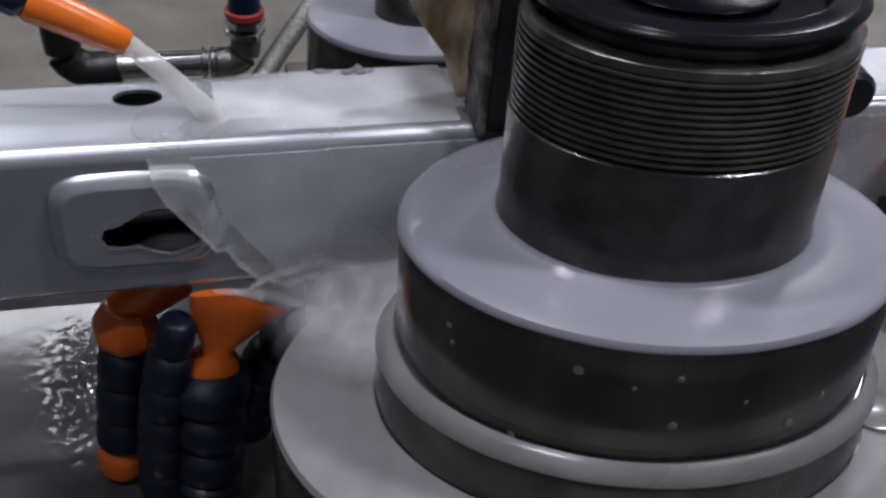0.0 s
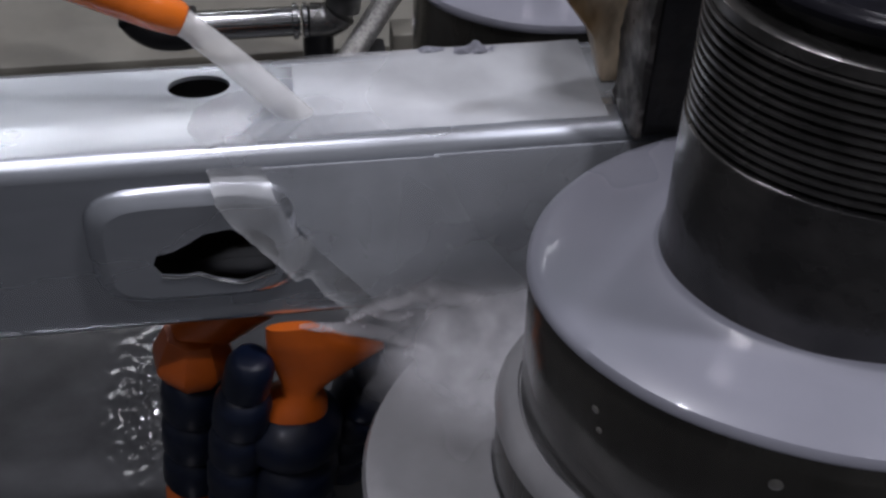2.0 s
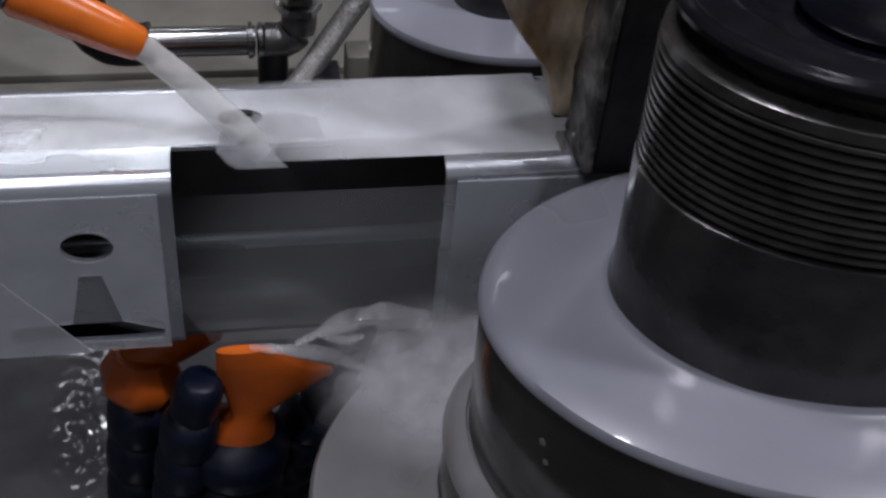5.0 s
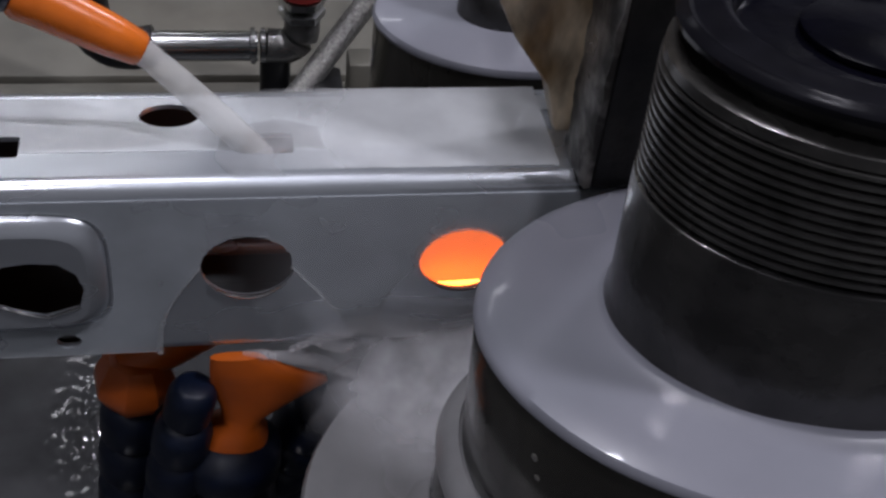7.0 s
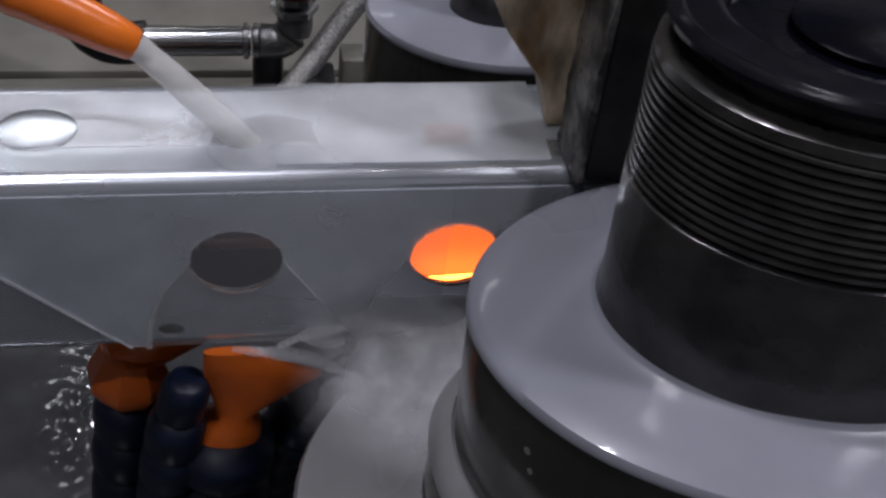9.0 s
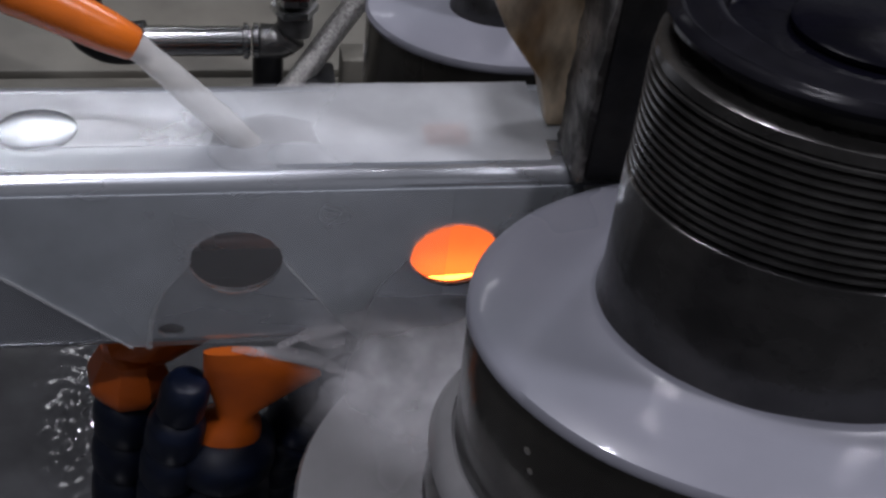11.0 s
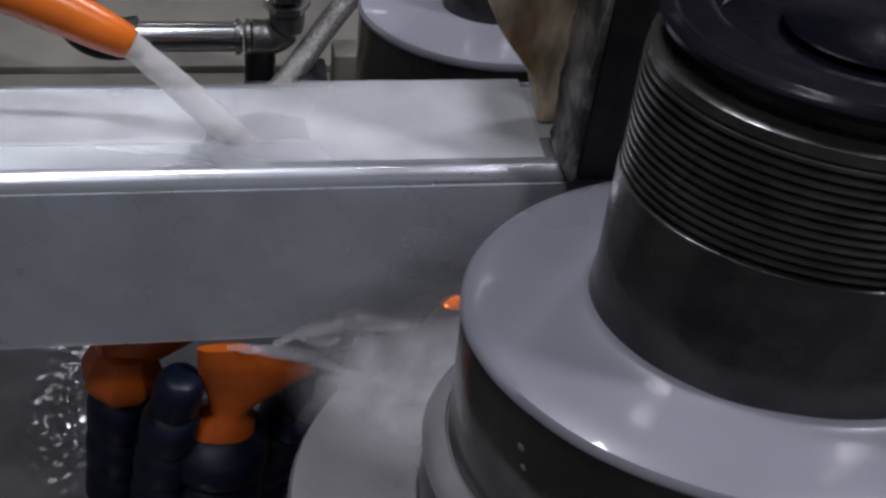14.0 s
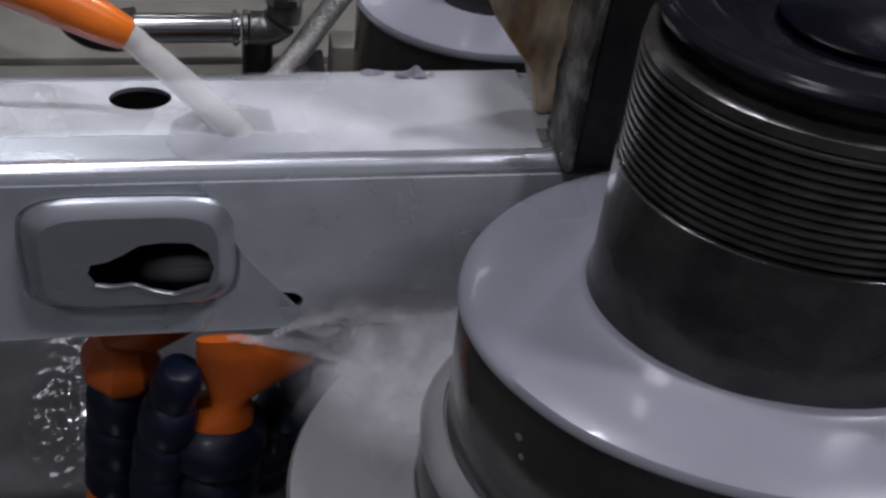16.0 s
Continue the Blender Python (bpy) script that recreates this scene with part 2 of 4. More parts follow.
# ---------------------------------------------------------------- hall
def hall():
    tagged(part("floor", box(-3.2, 3.2, -2.6, 3.8, -1.05, -0.95, 0), CONCRETE), "grey concrete factory floor", "floor", kind="structure")
    for n, b in (("wall_north", (-3.2, 3.2, 3.8, 3.95, -0.95, 2.7)), ("wall_south", (-3.2, 3.2, -2.75, -2.6, -0.95, 2.7)),
                 ("wall_west", (-3.35, -3.2, -2.6, 3.8, -0.95, 2.7)), ("wall_east", (3.2, 3.35, -2.6, 3.8, -0.95, 2.7))):
        tagged(part(n, box(*b, 0), WALLP), "plain grey painted factory wall", "wall", kind="structure")
    tagged(part("ceiling", box(-3.2, 3.2, -2.6, 3.8, 2.7, 2.85, 0), WALLP), "plain grey factory ceiling", "ceiling", kind="structure")
    for x, y, z, l, w, p in LAMPS:
        lamp = empty("ceiling_light", pose(x, y, z), label="unseen long white fluorescent ceiling light, some added as fill", category="ceiling light", group="hall lights")
        part("housing", box(-l / 2 - 0.03, l / 2 + 0.03, -w / 2 - 0.02, w / 2 + 0.02, 0.02, 0.15, 0.004), WALLP, lamp)
        part("diffuser", box(-l / 2, l / 2, -w / 2, w / 2, 0.0, 0.018, 0.003), LAMPM, lamp)
        d = bpy.data.lights.new("tube_light", "AREA")
        d.shape, d.size, d.size_y, d.energy, d.color = "RECTANGLE", l, w, p, (0.94, 0.92, 1.03)
        ob = new("tube_light", d)
        ob.matrix_basis = pose(x, y, z - 0.012)


hall()

# ---------------------------------------------------------------- machine bed
BED_Z = -0.20


def machine_bed():
    bed = empty("machine_bed", pose(0, 0, 0), label="welded steel machine bed with a wet coolant tray", category="machine bed")
    part("tray", box(-0.75, 0.9, -0.6, 0.352, BED_Z - 0.02, BED_Z, 0.003), TRAY, bed, "wet grey steel coolant tray")
    part("rear_shelf", box(-0.75, 0.9, 0.375, 0.95, -0.125, -0.100, 0.003), CREAM, bed, "cream painted rear shelf")
    part("shelf_front", box(-0.75, 0.9, 0.356, 0.373, BED_Z - 0.02, -0.104, 0.003), CREAM, bed, "cream painted shelf front")
    part("back_panel", box(-0.75, 0.9, 0.953, 0.97, -0.13, 0.30, 0.003), CREAM, bed, "cream painted back panel")
    part("front_apron", box(-0.75, 0.9, -0.62, -0.603, -0.5, -0.16, 0.003), DARK, bed)
    for x in (-0.7, 0.78):
        for y in (-0.55, 0.85):
            part("leg", box(x, x + 0.08, y, y + 0.08, -0.95, BED_Z - 0.022 if y < 0 else -0.132, 0.004), DARK, bed)
    return bed


machine_bed()

# ---------------------------------------------------------------- rolls
K = 1.374          # the oval of the rolls, longer along the line
TURN = -11.7
R1, R2, R3 = 0.0912, 0.0565, 0.1393
LIP = 0.030


def grooved_barrel():
    """The turned upper half of the barrel."""
    prof = [(0.03, 0.1746), (R2 - 0.0029, 0.1746)]
    n, z0, z1 = 12, 0.1750, 0.2190
    step = (z1 - z0) / n
    for i in range(n):
        z = z0 + i * step
        prof += [(R2 - 0.0028, z), (R2 - 0.0028, z + step * 0.30), (R2 - 0.0004, z + step * 0.45),
                 (R2 - 0.0004, z + step * 0.80), (R2 - 0.0028, z + step * 0.97)]
    prof += [(R2 - 0.001, 0.2195), (R2 - 0.001, 0.2236), (R2 - 0.003, 0.2248), (0.0465, 0.2252), (0.0465, 0.2322)]
    return prof


def forming_roll(name, m, label, upper=True):
    roll = empty(name, m, label=label, category="forming roll", group="roll pair")
    part("lower_flange", lathe([(0.04, -0.10), (R3 - 0.003, -0.10), (R3, -0.097), (R3, -0.019), (R3 - 0.002, -0.0155), (R3 - 0.006, -0.0145), (0.08, -0.0138), (0.05, -0.0138)], 128, K), ROLL_SIDE, roll, "wide lower flange")
    part("lip_ring", lathe([(0.07, -0.0135), (0.0978, -0.0135), (0.0986, -0.010), (0.0980, LIP - 0.008), (0.0968, LIP - 0.002), (0.0945, LIP), (0.092, LIP + 0.0002), (0.07, LIP + 0.0002)], 128, K), ROLL_SIDE, roll, "worn stepped lip ring")
    part("main_disc", lathe([(0.05, LIP + 0.0004), (R1 - 0.001, LIP + 0.0004), (R1, LIP + 0.003), (R1, 0.1025), (R1 - 0.001, 0.1050), (R1 - 0.004, 0.1064), (0.075, 0.1105), (0.05, 0.1118)], 128, K), ROLL_SIDE, roll, "broad oiled steel roll face")
    if upper:
        part("barrel", lathe([(0.03, 0.112), (R2 + 0.0012, 0.112), (R2 + 0.0006, 0.119), (R2, 0.122), (R2, 0.1725), (R2 - 0.0002, 0.1735), (R2 - 0.0015, 0.1745), (0.03, 0.1745)], 128, K), ROLL_DARK, roll, "blackened plain barrel band")
        part("grooved_sleeve", lathe(grooved_barrel(), 128, K), RIDGE, roll, "turned grooves with polished ridges")
        part("collar", lathe([(0.0408, 0.2318), (0.052, 0.2318), (0.0545, 0.2335), (0.0550, 0.2360), (0.0543, 0.2373), (0.0532, 0.2381), (0.0524, 0.2390), (0.0516, 0.2386), (0.0510, 0.2380), (0.0470, 0.2388), (0.0452, 0.2401), (0.0440, 0.2404), (0.0428, 0.2396), (0.0412, 0.2350), (0.0409, 0.2325)], 128, K), COLLAR, roll, "black locking collar with a turned edge")
        part("recess", lathe([(0.0, 0.2332), (0.0406, 0.2332), (0.0406, 0.2319), (0.0, 0.2319)], 96, K), PIT, roll, "black recess inside the collar")
        part("shaft_nut", lathe([(0.0, 0.2334), (0.026, 0.2334), (0.0265, 0.2340), (0.0265, 0.2358), (0.025, 0.2368), (0.0, 0.2369)], 64, K), PIT, roll, "black shaft nut")
    return roll


ROLL_M = pose(0.2, -0.1032, 0, 0, 0, 0) @ pose(0, 0, 0.05, -1.43, -1.0, 0) @ pose(0, 0, -0.05, 0, 0, TURN)
forming_roll("forming_roll", ROLL_M, "dark oiled steel forming roll with a grooved barrel")


def rear_roll(m):
    roll = empty("rear_roll", m, label="smaller steel roll behind the profile", category="forming roll", group="roll pair")
    part("disc", lathe([(0.02, -0.19), (0.0485, -0.19), (0.0495, -0.188), (0.0495, 0.084), (0.0485, 0.0875), (0.046, 0.0885), (0.02, 0.0890)], 96, K), ROLL_SIDE, roll)
    part("barrel", lathe([(0.008, 0.0892), (0.0185, 0.0892), (0.018, 0.091), (0.018, 0.16), (0.0165, 0.162), (0.006, 0.1622)], 64, K), ROLL_DARK, roll, "dark upper barrel")
    f = part("coolant_film", lathe([(0.0165, 0.0905), (0.0195, 0.0912), (0.023, 0.0900), (0.046, 0.0895), (0.0492, 0.0880), (0.0502, 0.0855), (0.0498, 0.0835), (0.048, 0.0830), (0.017, 0.0830)], 96, K, 0.004), MILK)
    f.matrix_basis = m
    tagged(f, "milky coolant film on the rear roll", "coolant", "coolant films")


rear_roll(pose(0.130, 0.148, 0.001, 0, 0, TURN))


def roll_film(m):
    f = part("coolant_film", lathe([(0.054, 0.1155), (0.0572, 0.1160), (0.0580, 0.1140), (0.0592, 0.1131), (0.066, 0.1121), (0.080, 0.1104), (R1 - 0.0045, 0.1086), (R1 - 0.0005, 0.1070), (R1 + 0.0009, 0.1045), (R1 + 0.0009, 0.1030), (0.088, 0.1020), (0.055, 0.1020)], 128, K, 0.004), MILK)
    f.matrix_basis = m
    for angle, z, size in ((249.9, 0.0861, 0.0026), (271.2, 0.0871, 0.0019), (216.4, 0.0831, 0.0017), (271.7, 0.0573, 0.0024), (236.9, 0.0335, 0.0022), (217.9, 0.0742, 0.0014),
                           (300.5, 0.0480, 0.0030), (262.0, 0.0800, 0.0012), (287.0, 0.0700, 0.0013), (309.0, 0.0610, 0.0018)):
        a = radians(angle)
        bm = bmesh.new()
        bmesh.ops.create_icosphere(bm, subdivisions=2, radius=1)
        bm.transform(Matrix.Translation((R1 * K * math.cos(a), R1 * math.sin(a), z)) @ pose(0, 0, 0, 0, 0, math.degrees(math.atan2(math.sin(a) * K, math.cos(a)))) @ Matrix.Diagonal((size * 0.35, size, size * 1.15, 1)))
        part("drop", bm, DROP, f, "clear drop clinging to the roll face")
    return tagged(f, "milky white coolant film lying on the roll", "coolant", "coolant films")


def flange_film(m):
    f = part("coolant_film", lathe([(0.0989, -0.0132), (0.0991, -0.0105), (0.108, -0.0118), (R3 - 0.006, -0.0122), (R3 - 0.0005, -0.0142), (R3 + 0.0008, -0.018), (R3 - 0.004, -0.0215), (0.105, -0.0215)], 128, K, 0.004), THIN)
    f.matrix_basis = m
    return tagged(f, "thin milky coolant film on the lower roll flange", "coolant", "coolant films")


def lip_film(m):
    f = part("coolant_film", lathe([(r, LIP + z) for r, z in ((0.0915, 0.0006), (0.0922, 0.0030), (0.0935, 0.0022), (0.0950, 0.0012), (0.0968, -0.0008), (0.0984, -0.0050), (0.0988, -0.0075), (0.0970, -0.0070), (0.0945, -0.0020))], 128, K, 0.006), THIN)
    f.matrix_basis = m
    return tagged(f, "milky coolant lying along the roll's lip", "coolant", "coolant films")


roll_film(ROLL_M)
flange_film(ROLL_M)
lip_film(ROLL_M)

# ---------------------------------------------------------------- steel profile
H, W, TH = 0.100, 0.0723, 0.0022
RAD = 0.008
PERIOD = 1.692
U0, U1 = -0.95, 2.75
NOTCHES = [(0.214, 0.33), (0.214 + PERIOD, 0.33 + PERIOD)]


def oval(cx, cy, rx, ry, n=28, power=2.0):
    out = []
    for i in range(n):
        a = 2 * math.pi * i / n
        c, s = math.cos(a), math.sin(a)
        out.append((cx + rx * math.copysign(abs(c) ** (2 / power), c), cy + ry * math.copysign(abs(s) ** (2 / power), s)))
    return out


def inside(p, loop):
    x, y = p
    hit = False
    for (ax, ay), (bx, by) in zip(loop, loop[1:] + loop[:1]):
        if (ay > y) != (by > y) and x < (bx - ax) * (y - ay) / (by - ay) + ax:
            hit = not hit
    return hit


def sheet(outer, holes, place, depth):
    """A flat plate with openings: place(u, v, d) gives the 3D point at depth d (0 outside, depth inside)."""
    verts, edges = [], []
    for loop in [outer] + holes:
        s = len(verts)
        verts += [Vector(p) for p in loop]
        edges += [(s + i, s + (i + 1) % len(loop)) for i in range(len(loop))]
    vs, _, fs, *_ = geometry.delaunay_2d_cdt(verts, edges, [], 0, 1e-6)
    bm = bmesh.new()
    top = [bm.verts.new(place(v.x, v.y, 0)) for v in vs]
    low = [bm.verts.new(place(v.x, v.y, depth)) for v in vs]
    count = {}
    for f in fs:
        c = sum((vs[i] for i in f), Vector((0, 0))) / len(f)
        if not inside(c, outer) or any(inside(c, h) for h in holes):
            continue
        bm.faces.new([top[i] for i in f])
        bm.faces.new([low[i] for i in reversed(f)])
        for a, b in zip(f, list(f[1:]) + [f[0]]):
            k = (min(a, b), max(a, b))
            count[k] = count.get(k, 0) + 1
    for (a, b), n in count.items():
        if n == 1:
            bm.faces.new((top[a], top[b], low[b], low[a]))
    for v in [v for v in bm.verts if not v.link_faces]:
        bm.verts.remove(v)
    return bm


def rectangle(u0, u1, v0, v1, step=0.06):
    n = max(2, int((u1 - u0) / step))
    us = [u0 + (u1 - u0) * i / n for i in range(n + 1)]
    return [(u, v0) for u in us] + [(u, v1) for u in reversed(us)]


def keyhole(cx, cz, flip):
    pts = [(-0.027, 0.000), (-0.025, 0.006), (-0.018, 0.0075), (-0.011, 0.0115), (-0.004, 0.0165), (0.006, 0.018), (0.018, 0.017), (0.025, 0.011),
           (0.0275, 0.002), (0.025, -0.008), (0.016, -0.0115), (0.010, -0.0135), (0.000, -0.0105), (-0.008, -0.0065), (-0.016, -0.0075), (-0.024, -0.006)]
    return [(cx + (-x if flip else x), cz + z) for x, z in (pts[::-1] if flip else pts)]


POCKETS = [(-0.052, False), (0.572, False), (1.161, True)]
WEB_HOLES = [(0.0152, 0.020, 0.0085, 0.0065), (0.177, 0.066, 0.0110, 0.0085), (0.597, 0.012, 0.0055, 0.0045), (0.677, 0.054, 0.0205, 0.0185),
             (0.774, 0.054, 0.0205, 0.0185), (0.868, 0.012, 0.006, 0.0045), (0.898, 0.054, 0.0205, 0.0185), (0.996, 0.054, 0.0205, 0.0185),
             (1.103, 0.020, 0.0075, 0.006), (1.417, 0.020, 0.006, 0.005), (1.487, 0.070, 0.0075, 0.007)]
TOP_HOLES = [(-0.046, 0.050, 0.0135, 0.0085, 2), (0.071, 0.0215, 0.0095, 0.0045, 2.6), (0.244, 0.042, 0.010, 0.006, 2),
             (0.574, 0.028, 0.010, 0.007, 12), (0.645, 0.049, 0.0130, 0.0085, 2), (0.688, 0.028, 0.010, 0.007, 12), (0.992, 0.029, 0.010, 0.007, 12)]
DIMPLES = [(0.816, 0.036, 0.017, 0.015)]


EDGE = [(-0.043, 0.094), (-0.039, 0.077), (-0.023, 0.052), (-0.005, 0.028), (0.008, 0.011), (0.018, -0.004)]
EDGE2 = [(-0.021, 0.094), (-0.014, 0.075), (-0.003, 0.051), (0.016, 0.024), (0.029, 0.006), (0.036, -0.004)]


def polyline(pts):
    pp = spline([(a, b, 0) for a, b in pts], 60)
    return lambda s: (pp[min(59, int(s * 59.999))].x, pp[min(59, int(s * 59.999))].y)


def heap(cx, cy, rx, ry, z0, high, seed, n=44, freq=70.0, turn=0.0):
    """A low uneven mound of liquid on a flat place."""
    bm = bmesh.new()
    grid = []
    for i in range(n + 1):
        row = []
        for k in range(n + 1):
            u, v = 2 * i / n - 1, 2 * k / n - 1
            q = math.sqrt(max(0, 1 - u * u / 2)), math.sqrt(max(0, 1 - v * v / 2))
            a, b = u * q[1], v * q[0]
            edge = max(0.0, 1 - (a * a + b * b)) ** 0.6
            f = 1 + 0.25 * noise.noise((a * 2.3, b * 2.3, seed))
            x, y = a * rx * f, b * ry * f
            z = z0 + edge * high * (0.55 + 0.9 * noise.noise((x * freq, y * freq, seed)) + 0.22 * noise.noise((x * freq * 2.6, y * freq * 2.6, seed)))
            c, s = math.cos(turn), math.sin(turn)
            row.append(bm.verts.new((cx + c * x - s * y, cy + s * x + c * y, max(z0 - 0.0005, z))))
        grid.append(row)
    for i in range(n):
        for k in range(n):
            bm.faces.new((grid[i][k], grid[i + 1][k], grid[i + 1][k + 1], grid[i][k + 1]))
    return bm


def steel_profile():
    beam = empty("steel_profile", pose(0, 0, 0), label="wet galvanised steel box profile with punched holes", category="steel profile")
    spans = []
    a = U0
    for n0, n1 in NOTCHES:
        spans.append((a, n0))
        a = n1
    spans.append((a, U1))
    shifts = (-PERIOD, 0, PERIOD)
    for s0, s1 in spans:
        holes, pockets = [], []
        for d in shifts:
            for cu, flip in POCKETS:
                if s0 + 0.06 < cu + d < s1 - 0.06:
                    loop = oval(cu + d, 0.054, 0.0455, 0.0325, 48, 4.5)
                    holes.append(loop)
                    pockets.append((cu + d, flip))
            for cu, cz, rx, rz in WEB_HOLES:
                if s0 + rx < cu + d < s1 - rx:
                    holes.append(oval(cu + d, cz, rx, rz))
            if s0 < 0.14 + d < s1:
                holes.append(oval(0.172 + d, 0.0145, 0.034, 0.0055, 28, 5))
        part("front_web", sheet(rectangle(s0, s1, RAD, H - RAD), holes, lambda u, v, d: (u, d, v), TH), GALV, beam)
        for cu, flip in pockets:
            bm = bmesh.new()
            rims = []
            for g, depth in ((1.0, 0.0012), (0.995, -0.0006), (0.965, -0.0022), (0.90, -0.0052), (0.845, -0.0062)):
                rims.append([bm.verts.new((u, depth, v)) for u, v in oval(cu, 0.054 - (1 - g) * 0.004, 0.0455 * g - (1 - g) * 0.006, 0.0325 * g - (1 - g) * 0.010, 48, 4.5)])
            for p, q in zip(rims, rims[1:]):
                for i in range(48):
                    bm.faces.new((p[i], p[(i + 1) % 48], q[(i + 1) % 48], q[i]))
            g = 0.845
            floor = oval(cu, 0.054 - (1 - g) * 0.004, 0.0455 * g - (1 - g) * 0.006, 0.0325 * g - (1 - g) * 0.010, 48, 4.5)
            merge(bm, sheet(floor, [keyhole(cu + (0.008 if not flip else -0.009), 0.047 if not flip else 0.050, flip)], lambda u, v, d: (u, -0.0062 + d, v), 0.0015))
            part("pressed_pocket", bm, GALV, beam, "pressed pocket with a ragged keyhole")
            rim = keyhole(cu + (0.008 if not flip else -0.009), 0.047 if not flip else 0.050, flip)
            low = sorted((q for q in rim if q[1] < (0.047 if not flip else 0.050) - 0.001), key=lambda q: q[0])
            if len(low) > 3:
                # thin chrome tube draws the highlight on the wet burr
                part("burr_glint", tube(spline([(u, -0.0066, v) for u, v in low], 40), [0.0007] * 40, 8), CHROME, beam, "wet burr with its glint on the keyhole's lower edge")
        for nm, top in (("top_front_bend", True), ("bottom_front_bend", False)):
            bm = bmesh.new()
            n = max(2, int((s1 - s0) / 0.05))
            rows = []
            for i in range(n + 1):
                u = s0 + (s1 - s0) * i / n
                out = []
                for r in (RAD, RAD - TH):
                    arc = [(RAD - r * math.cos(q), (H - RAD + r * math.sin(q)) if top else (RAD - r * math.sin(q))) for q in (math.pi / 2 * k / 8 for k in range(9))]
                    out += arc if r == RAD else arc[::-1]
                rows.append([bm.verts.new((u, y, z)) for y, z in out])
            for p, q in zip(rows, rows[1:]):
                for k in range(18):
                    bm.faces.new((p[k], p[(k + 1) % 18], q[(k + 1) % 18], q[k]))
            bm.faces.new(rows[0])
            bm.faces.new(rows[-1])
            part(nm, bm, GALV, beam)
    for cu, cz, rx, rz in WEB_HOLES:
        if rx > 0.015:
            low = [(cu + (rx - 0.0004) * math.cos(q), -0.0006, cz + (rz - 0.0004) * math.sin(q)) for q in (math.pi * (1.18 + 0.64 * k / 24) for k in range(25))]
            # highlight of the hole's lower edge, shaped as a chrome arc
            part("rim_glint", tube(low, [0.0003 + 0.0007 * math.sin(math.pi * (k + 0.5) / 25) for k in range(25)], 8), CHROME, beam, "glint modelled along the wet lower edge of a hole")
    cuts = []
    outline = [(U0, RAD)]
    for n0, n1 in NOTCHES:
        outline += [(n0, RAD), (n0, 0.0225), (n1, 0.0225), (n1, RAD)]
    outline += [(U1, RAD), (U1, W - RAD), (U0, W - RAD)]
    for d in shifts:
        for cu, cy, rx, ry, power in TOP_HOLES:
            if U0 + 0.05 < cu + d < U1 - 0.05:
                cuts.append(oval(cu + d, cy, rx, ry, 32, power))
        for cu, cy, rx, ry in DIMPLES:
            if U0 + 0.05 < cu + d < U1 - 0.05:
                cuts.append(oval(cu + d, cy, rx, ry, 32))
    inner = [h for h in cuts if all(-0.005 < q[0] < 1.890 for q in h)]
    part("top_film", sheet(rectangle(-0.005, 1.890, 0.0235, W - RAD - 0.002), inner, lambda u, v, d: (u, v, H + 0.00025 - d), 0.0002), SKIN, beam, "cloudy coolant skin on the top")
    part("top_flange", sheet(outline, cuts, lambda u, v, d: (u, v, H - d), TH), GALV, beam)
    for d in shifts:
        for cu, cy, rx, ry in DIMPLES:
            if U0 + 0.05 < cu + d < U1 - 0.05:
                bm = bmesh.new()
                rims = [[bm.verts.new((u, v, H - z)) for u, v in oval(cu + d, cy, rx * g, ry * g, 32)] for g, z in ((1, 0.0), (0.97, 0.00015), (0.90, 0.0003), (0.5, 0.0004))]
                for p, q in zip(rims, rims[1:]):
                    for i in range(32):
                        bm.faces.new((p[i], p[(i + 1) % 32], q[(i + 1) % 32], q[i]))
                bm.faces.new(rims[-1])
                part("pressed_dimple", bm, GALV, beam, "shallow pressed dimple brimming with water")
    tents, drops = [], []
    for cu, cz, rx, rz in WEB_HOLES:
        if 0.4 < cu < 1.6:
            big = rx > 0.015
            lft, rgt = (0.020, 0.055 if cu in (0.774, 0.996) else 0.034) if big else ((0.034, 0.075) if cz > 0.06 else (0.012, 0.022))
            jag = lambda k: 0.0015 * noise.noise((cu * 50, k, 0.5))
            a = [(cu - rx, cz), (cu - rx - lft * 0.55, cz * 0.70), (cu - rx - lft * 0.9, cz * 0.38), (cu - rx - lft, 0.002)]
            b = [(cu + rx + rgt, 0.002), (cu + rx + rgt * 0.72, cz * 0.30), (cu + rx + rgt * 0.36, cz * 0.66), (cu + rx, cz)]
            arch = [(cu + rx * math.cos(q), cz + rz * math.sin(q)) for q in (math.pi * k / 8 for k in range(1, 8))]
            if cz > 0.015:
                tents.append([(x + jag(i), z) for i, (x, z) in enumerate(a + b)] + arch)
            else:
                drops.append(oval(cu, cz, rx, rz))
    seam = [(x + PERIOD - 0.0006, max(0.003, min(0.0935, z))) for x, z in (polyline(EDGE2)(k / 30) for k in range(31))]
    film_out = [(0.335 + 0.05 * i, 0.003) for i in range(27)] + seam[::-1] + [(0.335 + 0.05 * i, 0.0935) for i in range(26, -1, -1)]
    for cu in (0.572, 1.161, -0.052 + PERIOD):
        drops.append(oval(cu, 0.054, 0.047, 0.034, 48, 4.5))
    part("wet_film", sheet(film_out, tents + drops, lambda u, v, d: (u, -0.0011 + d, v), 0.0009), FILM, beam, "cloudy wet film with dry patches under holes")
    for t in tents:
        for run in (t[:4], t[4:8]):
            pts = spline([(x, -0.0010, z) for x, z in run], 14)
            part("film_edge", tube(pts, [0.0007 + 0.0009 * i / 13 if run is not t[:4] else 0.0012 for i in range(14)], 8, squash=0.6), RIBBON, beam)
